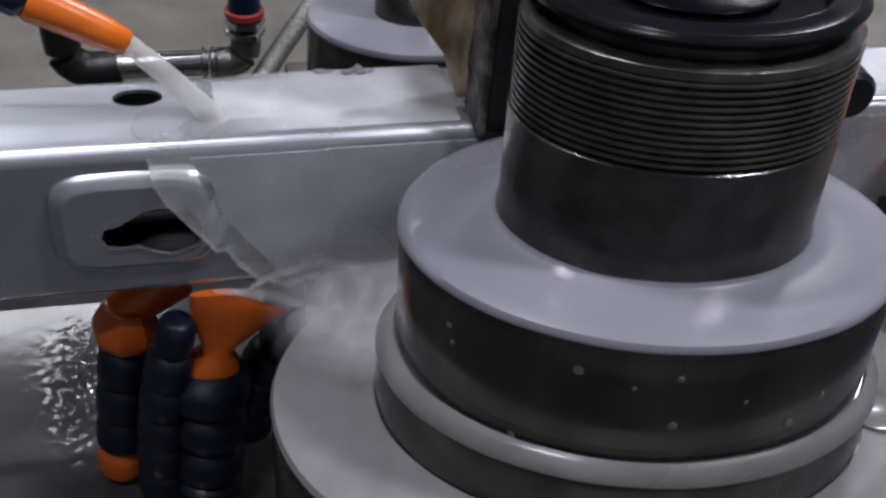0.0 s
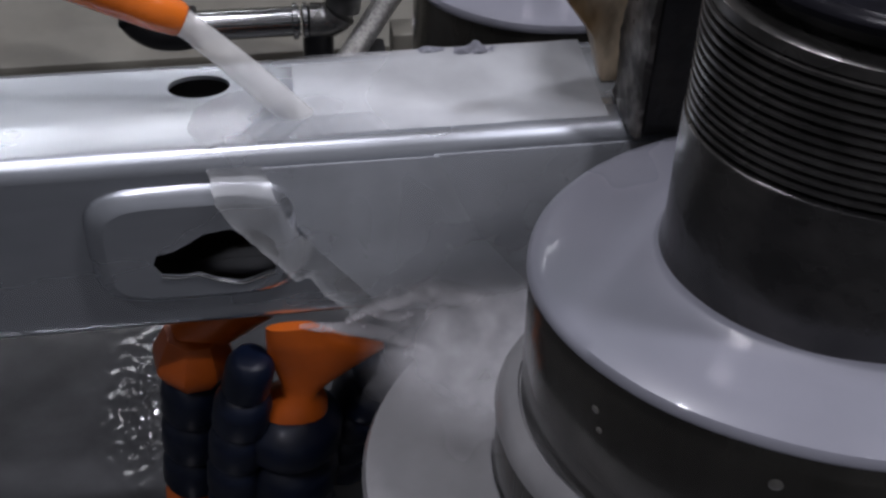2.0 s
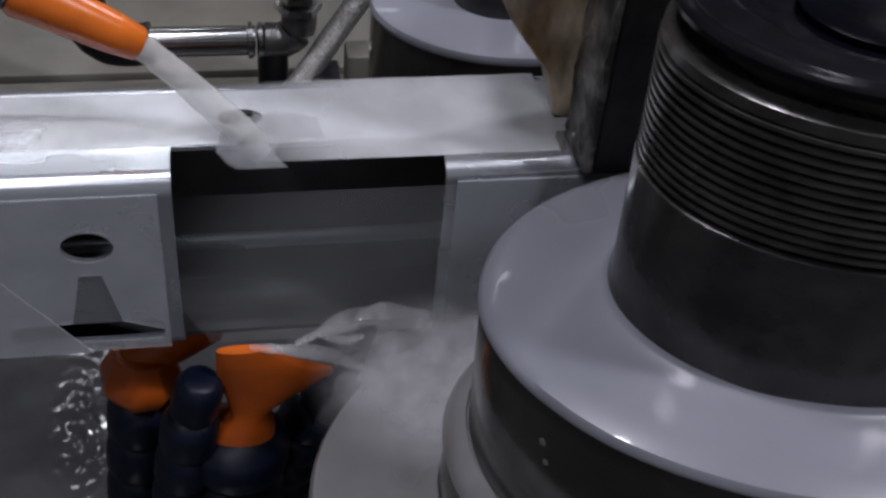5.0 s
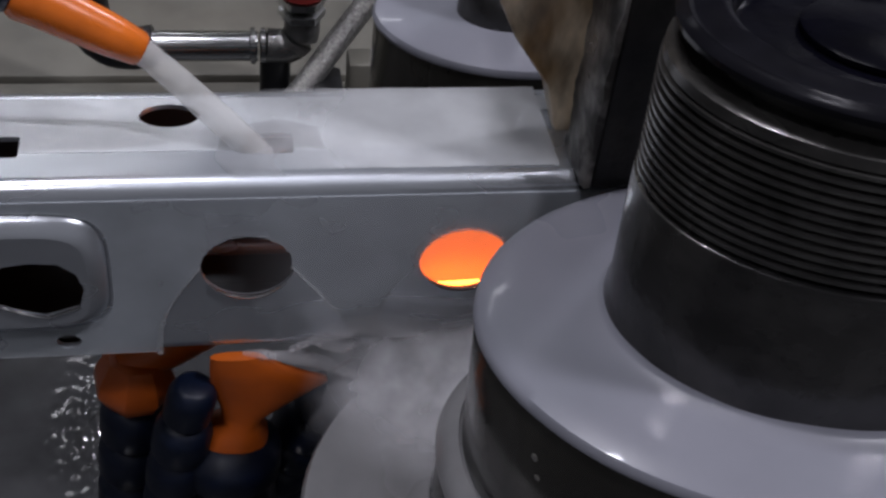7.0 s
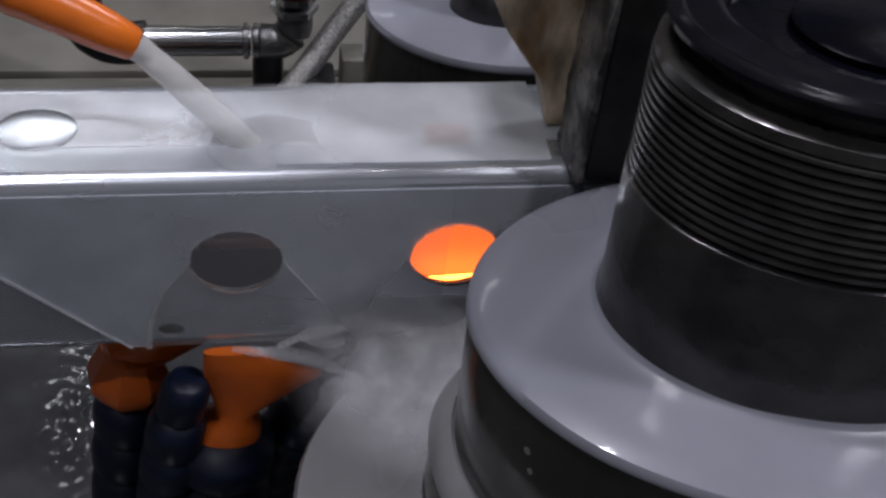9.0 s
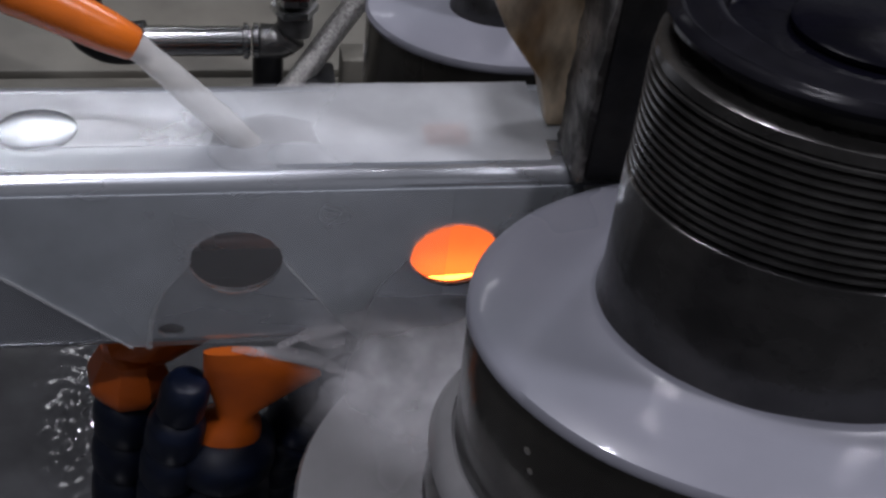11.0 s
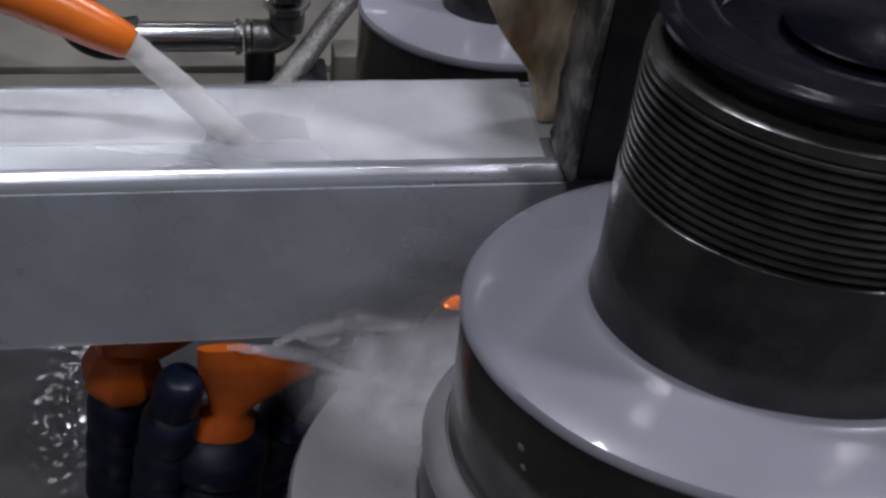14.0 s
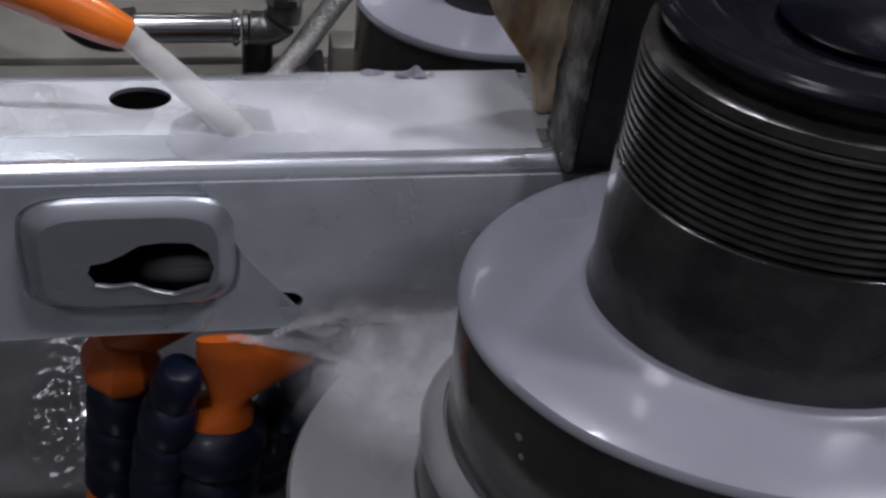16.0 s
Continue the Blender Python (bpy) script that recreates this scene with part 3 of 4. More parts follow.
    for d, lead in ((0, 0.072), (PERIOD, 0.0)):
        rim = [(x + d + lead, z) for x, z in (polyline(EDGE2)(k / 30) for k in range(31))]
        out = [(x, max(0.003, min(0.0935, z))) for x, z in rim] + [(0.208 + d, 0.003), (0.208 + d, 0.0935)]
        cut = [oval(cu + d, cz, rx, rz) for cu, cz, rx, rz in WEB_HOLES if lead < cu < 0.2]
        cut.append([(0.139 + d, 0.0085), (0.160 + d, 0.0085), (0.205 + d, 0.0085), (0.2055 + d, 0.0145), (0.188 + d, 0.021), (0.1815 + d, 0.050), (0.1720 + d, 0.050), (0.166 + d, 0.021), (0.139 + d, 0.0205)])
        part("wet_film", sheet(out, cut, lambda u, v, q: (u, -0.0011 + q, v), 0.0009), WASH, beam, "cloudy wet film on the web")
    for d in (0, PERIOD):
        part("water_lump", heap(0.078 + d, 0.065, 0.013, 0.0042, H + 0.0001, 0.0055, 3.3, 24, 160.0), MILK, beam, "lump of coolant on the rear edge")
        part("water_lump", heap(0.060 + d, 0.067, 0.008, 0.003, H + 0.0001, 0.003, 5.3, 20, 160.0), MILK, beam)
    # same galvanised profile, but coloured dark as its shaded inside
    part("rear_wall", box(U0, U1, W - TH, W, RAD, H - RAD, 0), INNER, beam, "rear wall coloured dark for the shade inside")
    # lips take the dark steel so openings look black, as in shade
    part("front_lip", box(U0, U1, RAD, 0.044, 0.0, TH, 0), DARK, beam)
    part("rear_lip", box(U0, U1, 0.0442, W - RAD, 0.0, TH, 0), DARK, beam)
    for nm, z0, sg in (("top_rear_bend", H - RAD, 1), ("bottom_rear_bend", RAD, -1)):
        bm = bmesh.new()
        rows = []
        for u in (U0, U1):
            out = [(W - RAD + RAD * math.cos(q), z0 + sg * RAD * math.sin(q)) for q in (math.pi / 2 * k / 6 for k in range(7))]
            out += [(W - RAD + (RAD - TH) * math.cos(q), z0 + sg * (RAD - TH) * math.sin(q)) for q in (math.pi / 2 * k / 6 for k in range(6, -1, -1))]
            rows.append([bm.verts.new((u, y, z)) for y, z in out])
        for k in range(14):
            bm.faces.new((rows[0][k], rows[0][(k + 1) % 14], rows[1][(k + 1) % 14], rows[1][k]))
        part(nm, bm, GALV, beam)
    return beam


BEAM = steel_profile()

# glowing lance inside the profile
LANCE = empty("glowing_lance", pose(0, 0, 0), label="orange-hot glowing steel lance inside the profile", category="lance")
part("shank", tube([(0.135, 0.030, 0.0085), (0.30, 0.030, 0.0100)], [0.0045, 0.0045], 16), INNER, LANCE, "dull steel shank")
part("hot_bar", tube([(0.074, 0.026, 0.0085), (0.084, 0.026, 0.0085), (0.126, 0.027, 0.0085), (0.136, 0.030, 0.0085)], [0.002, 0.0050, 0.0055, 0.0040], 16), GLOW, LANCE, "yellow-hot bar")
part("hot_strip", box(0.056, 0.128, 0.0335, 0.0390, 0.0035, 0.050, 0.0025), EMBER, LANCE, "orange-hot upright strip behind the bar")
# added faint emitter, carries the orange glow on across the keyhole
part("dim_glow_tail", box(0.020, 0.0558, 0.0340, 0.0385, 0.0035, 0.048, 0.0025), DULL, LANCE, "dim red glowing end added to the strip")


# ---------------------------------------------------------------- guides
def guide_plate():
    g = empty("guide_plate", pose(0, 0, 0), label="upright black steel guide plate with worn edge", category="guide plate")
    part("plate", box(0.1375, 0.172, -0.010, 0.028, 0.1030, 0.42, 0.0015), PLATE, g)
    # chipped left side; its paler colour also stands for light falling on it
    bm = bmesh.new()
    rows = []
    for i in range(91):
        z = 0.1018 + 0.3182 * i / 90
        chip = lambda k: 0.0016 * noise.noise((z * 85, k, 0.7)) + 0.0007 * noise.noise((z * 260, k, 1.7))
        rows.append([bm.verts.new(q) for q in ((0.1372, -0.009, z), (0.1345 + chip(1), -0.0092 + chip(2), z), (0.1335 + chip(3), -0.006 + chip(4), z),
                                               (0.1332 + chip(5), 0.010, z), (0.1336 + chip(6), 0.025 + chip(7), z), (0.1372, 0.026, z))])
    for a, b in zip(rows, rows[1:]):
        for k in range(6):
            bm.faces.new((a[k], a[(k + 1) % 6], b[(k + 1) % 6], b[k]))
    bm.faces.new(rows[0])
    bm.faces.new(rows[-1])
    part("worn_lit_edge", bm, WORN, g, "chipped edge strip, coloured pale as the lit side")
    return g


def bronze_wedge():
    bm = bmesh.new()
    for (x0, x1, y0, y1, z) in ((0.130, 0.1420, 0.032, 0.040, 0.1015), (0.124, 0.147, 0.032, 0.055, 0.125), (0.106, 0.150, 0.033, 0.066, 0.150),
                                (0.086, 0.152, 0.034, 0.075, 0.19), (0.070, 0.154, 0.034, 0.080, 0.36)):
        for x, y in ((x0, y0), (x1, y0), (x1, y1), (x0, y1)):
            bm.verts.new((x, y, z))
    bm.verts.ensure_lookup_table()
    for r in range(4):
        for k in range(4):
            a, b = r * 4 + k, r * 4 + (k + 1) % 4
            bm.faces.new((bm.verts[a], bm.verts[b], bm.verts[b + 4], bm.verts[a + 4]))
    bm.faces.new(bm.verts[0:4])
    bm.faces.new(bm.verts[16:20])
    bmesh.ops.bevel(bm, geom=bm.edges[:], offset=0.002, segments=2, profile=0.5, affect="EDGES")
    return tagged(part("bronze_wedge", bm, BRONZE), "brown worn bronze guide wedge beside the plate", "guide wedge")


guide_plate()
bronze_wedge()


# ---------------------------------------------------------------- coolant hose above the profile
TIP = Vector((-0.049, 0.039, 0.141))
JET_END = Vector((-0.006, 0.0275, 0.0988))
AXIS = (Vector((-0.087, 0.042, 0.1615)) - TIP).normalized()


def bead(length, r):
    """The outline of one ball-and-socket hose piece along z."""
    return [(r * 0.60, 0), (r * 0.76, length * 0.03), (r * 0.88, length * 0.12), (r * 0.98, length * 0.22), (r, length * 0.30), (r, length * 0.72),
            (r * 0.95, length * 0.79), (r * 0.80, length * 0.83), (r * 0.70, length * 0.9), (r * 0.70, length)]


def along(a, d):
    return Matrix.Translation(a) @ Vector(d).to_track_quat("Z", "Y").to_matrix().to_4x4()


def piece(name, profile, m, mat, parent, label="", stretch=1.0):
    bm = lathe(profile, 28, stretch)
    bm.transform(m)
    return part(name, bm, mat, parent, label)


def coolant_hose():
    hose = empty("coolant_hose", pose(0, 0, 0), label="orange and navy segmented coolant hose over the profile", category="coolant hose")
    piece("nozzle", [(0.0045, -0.001), (0.0062, -0.001), (0.0072, 0.0005), (0.0088, 0.012), (0.0098, 0.030), (0.0105, 0.044), (0.0112, 0.050), (0.0100, 0.053), (0.006, 0.054)],
          along(TIP, AXIS), ORANGE, hose, "orange tapered nozzle")
    p = TIP + AXIS * 0.052
    d = AXIS.copy()
    for i in range(12):
        piece("hose_segment", bead(0.019, 0.0115), along(p, d), NAVY, hose)
        p = p + d * 0.0165
        d = (d + Vector((-0.03, 0.05, 0.06))).normalized()
    return hose


coolant_hose()


def jet():
    pts, rad = [], []
    for i in range(26):
        s = i / 25
        q = TIP.lerp(JET_END, s * 1.13) + Vector((0, 0, 0.0012 * 4 * s * (1 - s)))
        pts.append(q + Vector((noise.noise((i * 0.6, 0, 1)), noise.noise((i * 0.6, 5, 1)), noise.noise((i * 0.6, 9, 1)))) * 0.0004)
        rad.append(0.0056 + 0.0005 * noise.noise((i * 0.5, 2, 3)) + 0.0012 * s )
    return tagged(part("coolant_jet", tube(pts, rad, 24), JET), "milky white coolant jet pouring onto the profile", "coolant jet")


jet()


# ---------------------------------------------------------------- nozzle cluster under the profile
def spray_cluster():
    right = empty("spray_nozzle", pose(-0.0025, -0.030, 0.0365), label="orange fan nozzle on a navy segmented hose", category="spray nozzle", group="spray nozzles")
    bm = bmesh.new()
    rings = []
    for z, x0, x1, hy, cy in ((-0.108, -0.0290, -0.0010, 0.0120, 0.034), (-0.1035, -0.0320, 0.0035, 0.0150, 0.034), (-0.0985, -0.0315, 0.0035, 0.0145, 0.034), (-0.0930, -0.0250, 0.0005, 0.0115, 0.034),
                              (-0.0880, -0.0190, -0.0005, 0.0085, 0.033), (-0.0820, -0.0190, 0.0045, 0.0070, 0.032), (-0.0740, -0.0205, 0.0140, 0.0060, 0.031), (-0.0640, -0.0225, 0.0270, 0.0050, 0.030),
                              (-0.0590, -0.0235, 0.0320, 0.0046, 0.029), (-0.0560, -0.0240, 0.0315, 0.0044, 0.029), (-0.0520, -0.0240, 0.0240, 0.0040, 0.028), (-0.0460, -0.0240, 0.0120, 0.0034, 0.028), (-0.0380, -0.0235, 0.0000, 0.0030, 0.028)):
        rings.append([bm.verts.new(((x0 + x1) / 2 + u, cy + v, z)) for u, v in oval(0, 0, (x1 - x0) / 2, hy, 32, 2.2)])
    for p, q in zip(rings, rings[1:]):
        for i in range(32):
            bm.faces.new((p[i], p[(i + 1) % 32], q[(i + 1) % 32], q[i]))
    bm.faces.new(rings[0])
    bm.faces.new(rings[-1])
    part("fan_mouth", bm, ORANGE, right, "flat orange fan mouth with a bell foot")
    p, d = Vector((-0.015, 0.034, -0.100)), Vector((-0.05, -0.05, -1)).normalized()
    for r, l in ((0.0262, 0.034), (0.0245, 0.036), (0.0230, 0.036), (0.0225, 0.022)):
        piece("hose_segment", [(r * 0.52, 0), (r * 0.66, l * 0.04), (r * 0.93, l * 0.22), (r, l * 0.30), (r, l * 0.66), (r * 0.93, l * 0.76), (r * 0.75, l * 0.82), (r * 0.7, l)], along(p, d), NAVY, right)
        p = p + d * (l * 0.86)
    piece("hose_foot", bead(0.03, 0.0200), along(p, d), ORANGE, right, "orange connector at the foot")
    left = empty("spray_nozzle", pose(0, 0, 0), label="small orange nozzle on a navy segmented hose", category="spray nozzle", group="spray nozzles")
    p, d = Vector((-0.0655, 0.037, -0.060)), Vector((-0.10, 0, -1)).normalized()
    bm = lathe([(0.010, -0.022), (0.0150, -0.021), (0.0205, -0.008), (0.0215, -0.001), (0.0165, 0.009), (0.0120, 0.013)], 8)
    bm.transform(along(p, d) @ pose(0, 0, 0, 0, 0, 12))
    part("orange_tip", bm, ORANGE, left, "faceted orange tip")
    piece("orange_elbow", [(0.006, -0.024), (0.0120, -0.022), (0.0150, 0.000), (0.0155, 0.022), (0.008, 0.026)], along(Vector((-0.050, 0.043, -0.036)), Vector((0.80, 0.20, 0.40)).normalized()), ORANGE, left, "orange elbow under the profile")
    p = p + d * 0.012
    for r in (0.0175, 0.0178, 0.0176):
        piece("hose_segment", bead(0.034, r), along(p, d), NAVY, left)
        p = p + d * 0.0295
    piece("orange_base", bead(0.028, 0.0165), along(p + d * 0.001, d), ORANGE, left, "orange connector at the foot")
    mid = empty("spray_nozzle", pose(0.0035, -0.040, 0.0205), label="dark navy hose leaning between the nozzles", category="spray nozzle", group="spray nozzles")
    p, d = Vector((-0.0370, 0.036, -0.038)), Vector((-0.22, 0.02, -1)).normalized()
    for r in (0.0120, 0.0145, 0.0150, 0.0152, 0.0152, 0.0152):
        piece("hose_segment", bead(0.030, r), along(p, d), NAVY, mid)
        p = p + d * 0.0255
        d = (d + Vector((0.04, 0, 0))).normalized()
    far = empty("spray_nozzle", pose(0, 0, 0), label="short navy hose leaning towards the roll", category="spray nozzle", group="spray nozzles")
    p, d = Vector((0.056, 0.030, -0.056)), Vector((-0.80, 0.05, -0.60)).normalized()
    for r in (0.0135, 0.0165, 0.0172, 0.0172, 0.0168, 0.0160):
        piece("hose_segment", bead(0.025, r), along(p, d), NAVY, far)
        p = p + d * 0.0195
        d = (d + Vector((0.10, 0, -0.24))).normalized()


spray_cluster()


# ---------------------------------------------------------------- pipes behind
def pipework():
    pipe = empty("coolant_pipe", pose(0, 0, 0), label="bright nickel coolant pipe with a threaded elbow", category="pipe")
    y, z = 0.337, -0.050
    part("straight_pipe", tube([(-0.085, y, z), (-0.02, y, z), (0.008, y, z)], [0.0105, 0.0105, 0.0105], 28), CHROME, pipe)
    for x in (0.002, 0.009):
        part("thread_ring", tube([(x, y, z), (x + 0.001, y, z), (x + 0.004, y, z), (x + 0.005, y, z)], [0.0105, 0.0128, 0.0128, 0.0105], 28), CHROME, pipe)
    part("elbow", tube(spline([(0.014, y, z), (0.028, y, z), (0.038, y, z + 0.010), (0.038, y, z + 0.028)], 10), [0.0125] * 10, 24), NICKEL, pipe, "worn nickel elbow fitting")
    for zz in (z + 0.024, z + 0.034):
        part("hex_nut", tube([(0.038, y, zz), (0.038, y, zz + 0.001), (0.038, y, zz + 0.006), (0.038, y, zz + 0.007)], [0.013, 0.0165, 0.0165, 0.013], 6), CHROME, pipe)
    part("red_band", tube([(0.038, y, z + 0.0415), (0.038, y, z + 0.0425), (0.038, y, z + 0.0475), (0.038, y, z + 0.0485)], [0.012, 0.0158, 0.0158, 0.012], 28), RED, pipe, "dull red sealing band")
    part("riser", tube([(0.038, y, z + 0.049), (0.038, y, z + 0.060), (0.038, y, z + 0.16)], [0.0135, 0.0120, 0.0120], 20), NAVY, pipe, "navy riser hose")
    part("tee", tube(spline([(-0.062, y, z), (-0.080, y, z - 0.002), (-0.095, y, z + 0.003), (-0.104, y, z + 0.022), (-0.106, y, z + 0.10)], 16), [0.0145] * 16, 24), BLACK, pipe, "black elbow at the pipe end")
    part("down_pipe", tube([(0.020, y, z - 0.004), (0.020, y, -0.199)], [0.011, 0.011], 20), BLACK, pipe, "black down pipe")
    hose = part("braided_hose", tube(spline([(0.005, 0.30, -0.098), (0.035, 0.315, -0.075), (0.065, 0.335, -0.042), (0.11, 0.36, 0.01), (0.17, 0.40, 0.08)], 26), [0.0085] * 26, 20), BRAID)
    tagged(hose, "braided steel hose rising across the pipework", "hose")
    blk = part("support_block", box(0.045, 0.066, 0.294, 0.335, BED_Z + 0.001, -0.066, 0.002), BLACK)
    tagged(blk, "small black support block beside the pipework", "block")
    post = part("cream_post", box(0.072, 0.098, 0.330, 0.353, BED_Z + 0.001, -0.062, 0.002), CREAM)
    tagged(post, "cream painted square post behind the profile", "post")
    strip = part("panel_seam", box(0.16, 0.1625, 0.376, 0.95, -0.0998, -0.0988, 0), DARK)
    tagged(strip, "thin dark seam in the cream shelf", "seam", kind="structure")


pipework()


# ---------------------------------------------------------------- running coolant
def curtain(left, right, place, n=40, m=14, thick=0.0012, seed=0.0, closed=True):
    """A thin sheet between two edges; left and right give (a, b) at s from 0 to 1."""
    bm = bmesh.new()
    front, back = [], []
    for i in range(n + 1):
        s = i / n
        l, r = left(s), right(s)
        l = (l[0] + 0.0022 * noise.noise((s * 9, seed, 1.0)) + 0.0010 * noise.noise((s * 27, seed, 2.0)), l[1])
        fr, bk = [], []
        for k in range(m + 1):
            t = k / m
            a, b = l[0] + (r[0] - l[0]) * t, l[1] + (r[1] - l[1]) * t
            lift = thick * (0.75 + 0.6 * noise.noise((a * 60, b * 25, seed)) + (0.9 * math.exp(-(t * m) ** 2 / 2)))
            fr.append(bm.verts.new(place(a, b, max(0.0004, lift))))
            if closed:
                bk.append(bm.verts.new(place(a, b, 0.0002)))
        front.append(fr)
        back.append(bk)
    for g in (front, back) if closed else (front,):
        for i in range(n):
            for k in range(m):
                bm.faces.new((g[i][k], g[i][k + 1], g[i + 1][k + 1], g[i + 1][k]))
    for i in range(n if closed else 0):
        for k in (0, m):
            bm.faces.new((front[i][k], front[i + 1][k], back[i + 1][k], back[i][k]))
    return bm


TONGUE = [(-0.006, 0.038), (-0.024, 0.043), (-0.041, 0.037), (-0.050, 0.024), (-0.048, 0.012), (-0.043, 0.005)]
TONGUE2 = [(-0.004, 0.024), (-0.014, 0.025), (-0.022, 0.022), (-0.026, 0.016), (-0.024, 0.010), (-0.021, 0.005)]


def bulge(a, b):
    """How far the stream stands off the web where it runs over a pressed pocket."""
    e = ((a + 0.052) / 0.047) ** 4 + ((b - 0.054) / 0.034) ** 4
    return 0.0072 * max(0.0, min(1.0, 2.0 * (1.25 - e)))


def running_coolant():
    flow = empty("coolant_stream", pose(0, 0, 0), label="translucent coolant stream running down the profile", category="coolant")
    band = empty("coolant_band", pose(0, 0, 0), label="milky coolant band clinging to the profile's web", category="coolant")
    part("ribbon", curtain(polyline(EDGE), polyline(EDGE2), lambda a, b, d: (a, -d - 0.0002 - bulge(a, b), b), 60, 16, 0.0014), RIBBON, band, "milky band of running coolant")
    # sheet fixed in place, lightens the web beside the roll
    part("wash", curtain(lambda q: (-0.030 + 0.045 * q, 0.093 - 0.089 * q), lambda q: (0.150, 0.093 - 0.089 * q), lambda a, b, d: (a, -0.0019 - d * 0.4, b), 30, 40, 0.0006, 8.0, False), MIST, flow, "soft milky wash that also brightens the web")
    tongue = part("coolant_tongue", curtain(polyline(TONGUE), polyline(TONGUE2), lambda a, b, d: (a, b, H + 0.0002 + d), 60, 10, 0.0010, 3.0), VEIL)
    tagged(tongue, "tongue of coolant lying on the profile's top", "coolant")
    top = part("coolant_sheet", curtain(polyline([(-0.012, 0.068), (-0.006, 0.050), (-0.003, 0.034), (-0.014, 0.020), (-0.024, 0.009)]), lambda s: (0.128, 0.068 - 0.059 * s),
                                        lambda a, b, d: (a, b, H + 0.0003 + d), 40, 40, 0.0008, 11.0), SHEETM)
    tagged(top, "thin cloudy coolant sheet spread on the profile's top", "coolant")
    return flow, tongue, band


STREAM, TONGUE_OB, BAND = running_coolant()


def trailing_wash():
    """The cloudy film that lags behind the profile where the stream feeds it."""
    rim = [(x, max(0.003, min(0.0935, z))) for x, z in (polyline(EDGE2)(k / 30) for k in range(31))]
    tail = [(x + 0.074, z) for x, z in reversed(rim)]
    return tagged(part("coolant_wash", sheet(rim + tail, [], lambda u, v, q: (u, -0.0021 + q, v), 0.0008), WASH), "cloudy coolant film trailing over the profile's web", "coolant")


TRAIL = trailing_wash()


SPLASH = tagged(part("coolant_splash", heap(0.078, -0.044, 0.058, 0.044, -0.0124, 0.0042, 4.0, 44, 22.0), FOAM), "foaming coolant spread where profile meets roll", "coolant splash")


def spill():
    """The fall of coolant from the profile's lower bend onto the flange."""
    fall = empty("coolant_spill", pose(0, 0, 0), label="white coolant spilling off the profile onto the flange", category="coolant splash")
    place = lambda a, b, d: (a, -0.0012 - d - 0.078 * b ** 1.5, 0.030 - 0.0415 * b ** 0.75 + 0.002 * noise.noise((a * 45, b * 2, 1.0)) * b)
    for name, pts, rad in (("curl", [(0.010, -0.004, 0.001), (0.0275, -0.0045, 0.0125), (0.0445, -0.005, 0.0178), (0.060, -0.006, 0.0165), (0.083, -0.008, 0.007), (0.094, -0.012, -0.006)], 0.0040),
                           ("curl", [(-0.012, -0.003, 0.000), (0.006, -0.004, -0.0025), (0.022, -0.005, -0.0055), (0.034, -0.009, -0.0085), (0.047, -0.016, -0.0105)], 0.0026),
                           ("curl", [(0.050, -0.006, 0.014), (0.0515, -0.010, 0.002), (0.056, -0.018, -0.009)], 0.0030),
                           ("curl", [(0.072, -0.007, 0.012), (0.0745, -0.012, 0.000), (0.073, -0.020, -0.0095)], 0.0034),
                           ("curl", [(0.020, -0.004, 0.006), (0.032, -0.006, 0.004), (0.041, -0.008, 0.0075)], 0.0020)):
        line = spline(pts, 30)
        wide = [1.7 * rad * (0.25 + 0.75 * math.sin(math.pi * (i + 1) / 31)) * (1 + 0.5 * noise.noise((i * 0.35, rad * 900, 2.0))) for i in range(30)]
        part(name, tube(line, wide, 14, squash=0.55), CURL, fall, "bright curling rope of coolant")
    part("fall", curtain(lambda s: (0.005, s), lambda s: (0.160, s), place, 30, 50, 0.0010, 21.0, False), FOAM, fall)
    return fall


SPILL = spill()


def tray_water():
    """The coolant standing in the tray, rough where the streams strike it."""
    bm = bmesh.new()
    nx, ny = 260, 200
    x0, x1, y0, y1 = -0.34, 0.06, -0.10, 0.215
    rows = []
    for i in range(nx + 1):
        row = []
        for k in range(ny + 1):
            x, y = x0 + (x1 - x0) * i / nx, y0 + (y1 - y0) * k / ny
            rough = 0.006 + math.exp(-((x + 0.104) / 0.020) ** 2 - ((y - 0.120) / 0.046) ** 2) + 0.8 * math.exp(-((x + 0.045) / 0.012) ** 2 - ((y - 0.085) / 0.045) ** 2)
            z = 0.0030 * rough * (noise.noise((x * 150, y * 110, 2.0)) + 0.45 * noise.noise((x * 320, y * 240, 4.0)))
            row.append(bm.verts.new((x, y, BED_Z + 0.006 + z)))
        rows.append(row)
    for i in range(nx):
        for k in range(ny):
            bm.faces.new((rows[i][k], rows[i + 1][k], rows[i + 1][k + 1], rows[i][k + 1]))
    return tagged(part("tray_water", bm, RIPPLE), "dark sparkling coolant standing in the tray", "water")


WATER = tray_water()


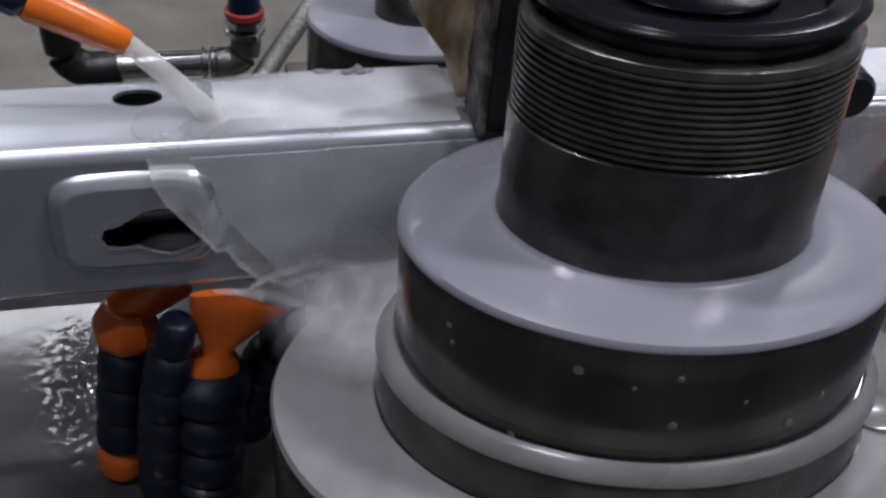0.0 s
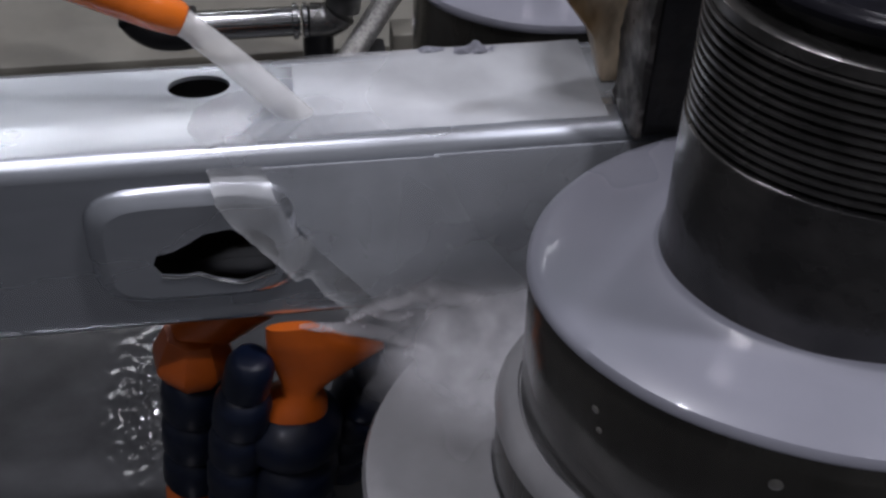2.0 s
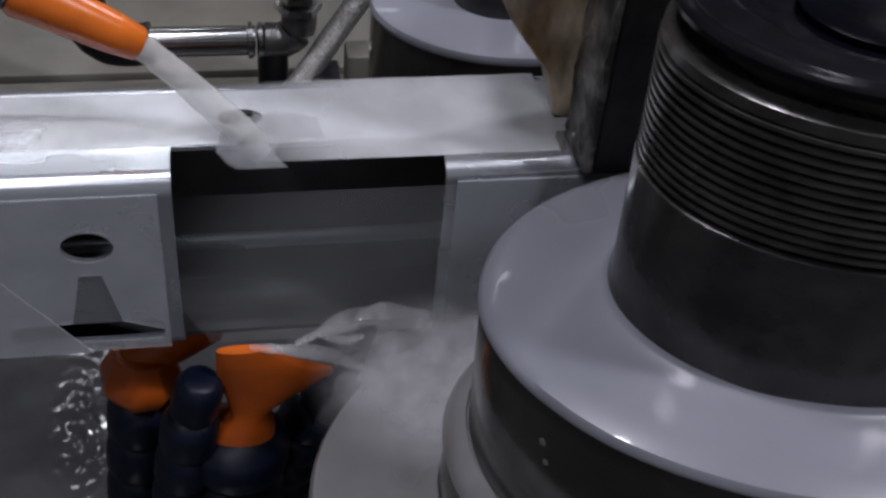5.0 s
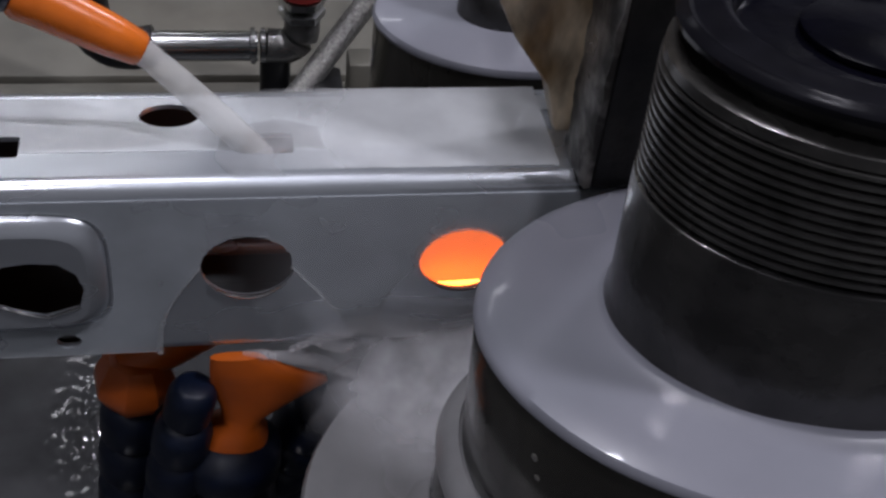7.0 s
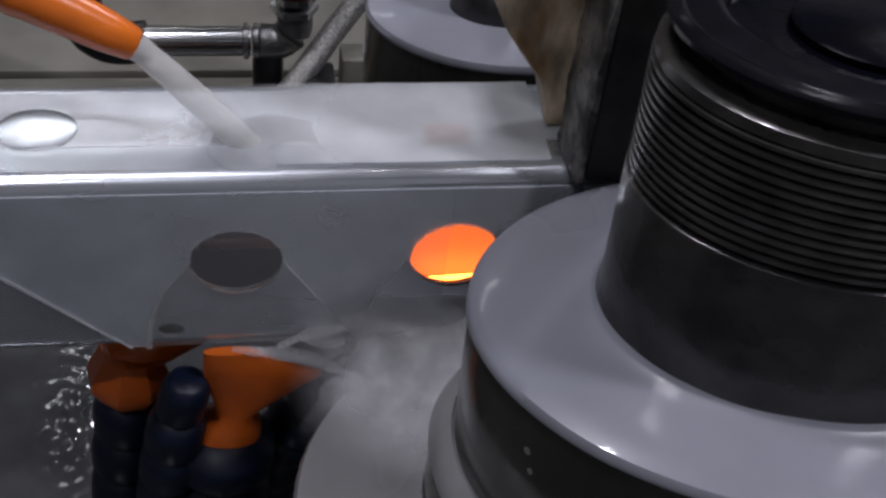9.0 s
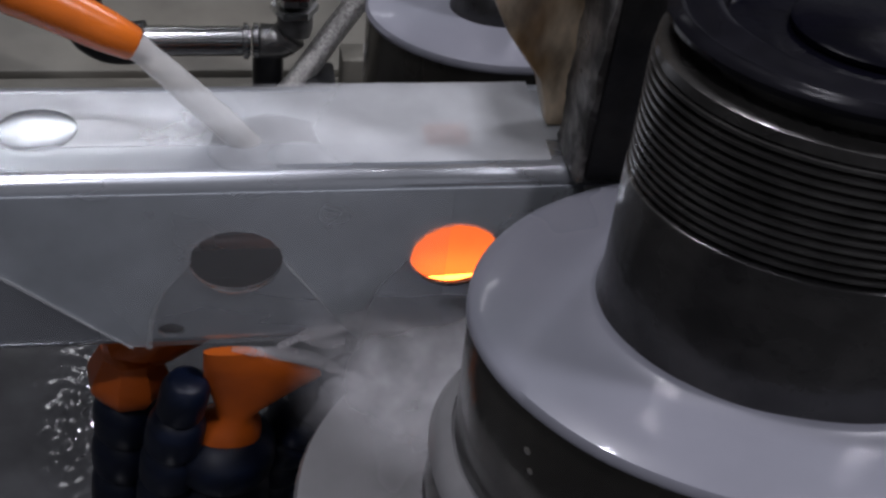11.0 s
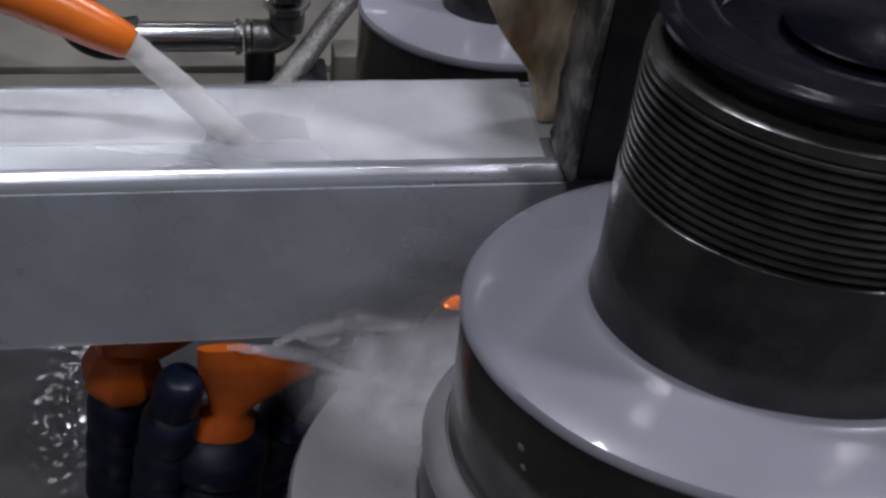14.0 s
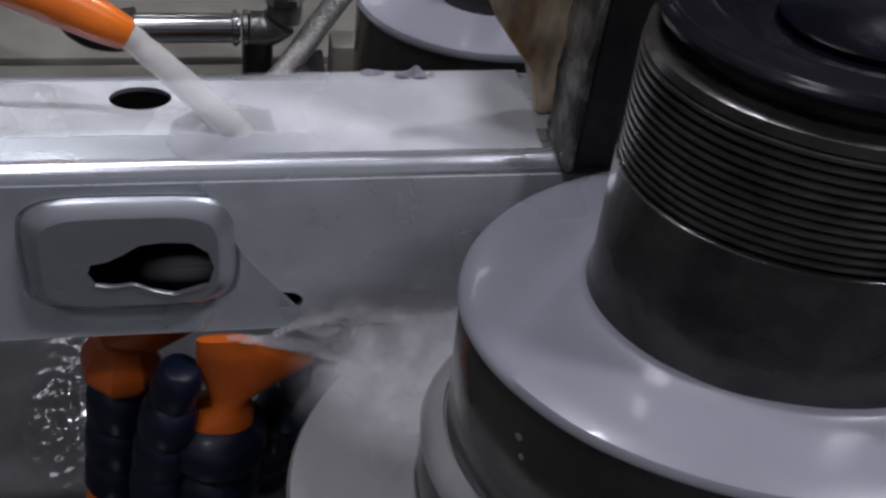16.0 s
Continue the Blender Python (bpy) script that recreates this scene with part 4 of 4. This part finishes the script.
# ---------------------------------------------------------------- things beyond the roll
def far_side():
    b = empty("side_guide", pose(0.412, -0.044, 0), label="orange painted guide block on a steel bracket", category="guide block")
    part("block", box(0, 0.060, 0, 0.036, 0.0345, 0.094, 0.003), ORANGE, b)
    part("bracket", box(-0.008, 0.075, -0.004, 0.040, 0.020, 0.034, 0.002), PLATE, b, "dark steel bracket")
    part("stem", box(0.040, 0.066, 0.006, 0.030, BED_Z, 0.0195, 0.002), DARK, b, "steel stem")
    k = empty("guide_roller", pose(0.353, -0.004, H), label="black rounded guide roller above the profile", category="guide roller")
    bm = lathe([(0.0, -0.012), (0.0135, -0.012), (0.0158, -0.010), (0.0158, 0.009), (0.0130, 0.012), (0.0, 0.0125)], 40)
    bm.transform(pose(0, 0, 0.0162, 90, 0, 0))
    part("roller", bm, BLACK, k)
    part("stem", box(-0.006, 0.006, 0.0126, 0.035, 0.010, 0.16, 0.002), BLACK, k)
    p = part("orange_post", box(0.480, 0.502, 0.200, 0.225, BED_Z, 0.20, 0.003), ORANGE)
    tagged(p, "orange painted post behind the profile", "post")
    h = part("air_hose", tube(spline([(0.36, -0.20, BED_Z + 0.008), (0.42, -0.12, -0.10), (0.50, -0.10, -0.07), (0.62, -0.16, -0.12), (0.70, -0.22, BED_Z + 0.008)], 24), [0.008] * 24, 16), BLUE)
    tagged(h, "blue plastic air hose curving over the tray", "hose")
    c = part("flange_cap", lathe([(0.0, -0.0135), (0.013, -0.0135), (0.0135, -0.012), (0.0125, -0.007), (0.010, -0.0058), (0.0, -0.0055)], 32, 1.3), THIN)
    c.location = (0.340, -0.146, 0.0015)
    tagged(c, "round wet steel cap on the lower flange", "cap")


far_side()


# ---------------------------------------------------------------- motion
BEAM_ROWS = [  # seconds, travel along the line
    (0.0, 0), (3.6, 0), (3.7, -0.008), (3.8, -0.021), (3.9, -0.034), (4.0, -0.058), (4.1, -0.078), (4.2, -0.102), (4.3, -0.121), (4.4, -0.146),
    (4.5, -0.162), (4.6, -0.184), (4.7, -0.201), (6.8, -0.642), (6.9, -0.660), (7.0, -0.685), (7.1, -0.703), (7.2, -0.726), (7.3, -0.742),
    (7.4, -0.908), (11.3, -0.908), (11.4, -0.769), (11.5, -0.787), (11.6, -0.812), (11.7, -0.830), (11.8, -0.855), (11.9, -0.874), (12.0, -0.898),
    (12.1, -0.917), (12.2, -0.942), (12.3, -0.959), (12.4, -0.984), (12.5, -1.003), (12.6, -1.028), (12.7, -1.045), (12.8, -1.069), (12.9, -1.087),
    (13.0, -1.113), (13.1, -1.131), (13.2, -1.155), (13.3, -1.173), (13.4, -1.198), (13.5, -1.216), (13.6, -1.239), (13.7, -1.257), (13.8, -1.280),
    (13.9, -1.299), (14.0, -1.321), (14.1, -1.340), (14.2, -1.363), (14.3, -1.382), (14.4, -1.407), (14.5, -1.423), (14.6, -1.448), (14.7, -1.467),
    (14.8, -1.493), (14.9, -1.511), (15.0, -1.536), (15.1, -1.555), (15.2, -1.579), (15.3, -1.596), (15.4, -1.622), (15.5, -1.644), (15.6, -1.666),
    (15.7, -1.679), (15.8, -1.688), (15.9, -1.691), (16.0, -1.692)]


STREAM_ROWS = [(0.0, 0), (3.6, 0), (4.0, -0.020), (4.7, -0.045), (6.8, -0.005), (7.3, -0.030), (7.4, -0.066), (11.3, -0.066), (11.4, -0.050), (12.0, -0.062),
               (12.5, -0.035), (13.0, -0.040), (13.6, 0.010), (14.2, 0.000), (14.8, -0.040), (15.3, -0.060), (15.6, -0.020), (16.0, 0.020)]


def shaken(ob, step, size, seed):
    """Small restless shifts about the resting place, still while the line stands in the long pause."""
    rows, t, k = [], 0.0, 0
    while t < 16.0:
        j = 0 if 7.4 <= t <= 11.3 else k
        rows.append((t, pose(size * noise.noise((j * 1.7, seed, 0.3)), size * noise.noise((j * 1.3, seed, 5.3)), 0)))
        t, k = round(t + step, 2), k + 1
    rows.append((16.0, pose(0, 0, 0)))
    walk(ob, rows)


def motions():
    walk(BEAM, [(t, pose(x, 0, 0)) for t, x in BEAM_ROWS])
    walk(LANCE, [(0.0, pose(0.30, 0, 0)), (4.9, pose(0.30, 0, 0)), (6.4, pose(0, 0, 0)), (15.0, pose(0, 0, 0)), (15.25, pose(0.09, 0, 0)), (15.6, pose(0.19, 0, 0)), (16.0, pose(0.24, 0, 0))])
    walk(STREAM, [(t, pose(x, 0, 0)) for t, x in STREAM_ROWS])
    trail = [(0.0, pose(0, 0, 0)), (3.6, pose(0, 0, 0)), (4.0, pose(-0.037, 0, 0)), (4.5, pose(-0.082, 0, 0)), (4.7, pose(-0.114, 0, 0)), (5.3, pose(-0.27, 0, 0))] \
        + [(t, pose(x + 0.06, 0, 0)) for t, x in BEAM_ROWS if t > 5.3]
    walk(TRAIL, trail)
    walk(BAND, [(0.0, pose(0, 0, 0)), (3.6, pose(0, 0, 0))] + [(t, pose(min(0.0, x + 0.021), 0, 0)) for t, x in BEAM_ROWS if t > 3.6])
    walk(TONGUE_OB, [(0.0, pose(0, 0, 0)), (3.6, pose(0, 0, 0)), (4.0, pose(0.030, 0, 0)), (15.7, pose(0.030, 0, 0)), (16.0, pose(0.016, 0, 0))])
    shaken(WATER, 0.2, 0.008, 1.0)
    shaken(SPLASH, 0.3, 0.004, 3.0)
    shaken(SPILL, 0.2, 0.004, 4.0)


motions()
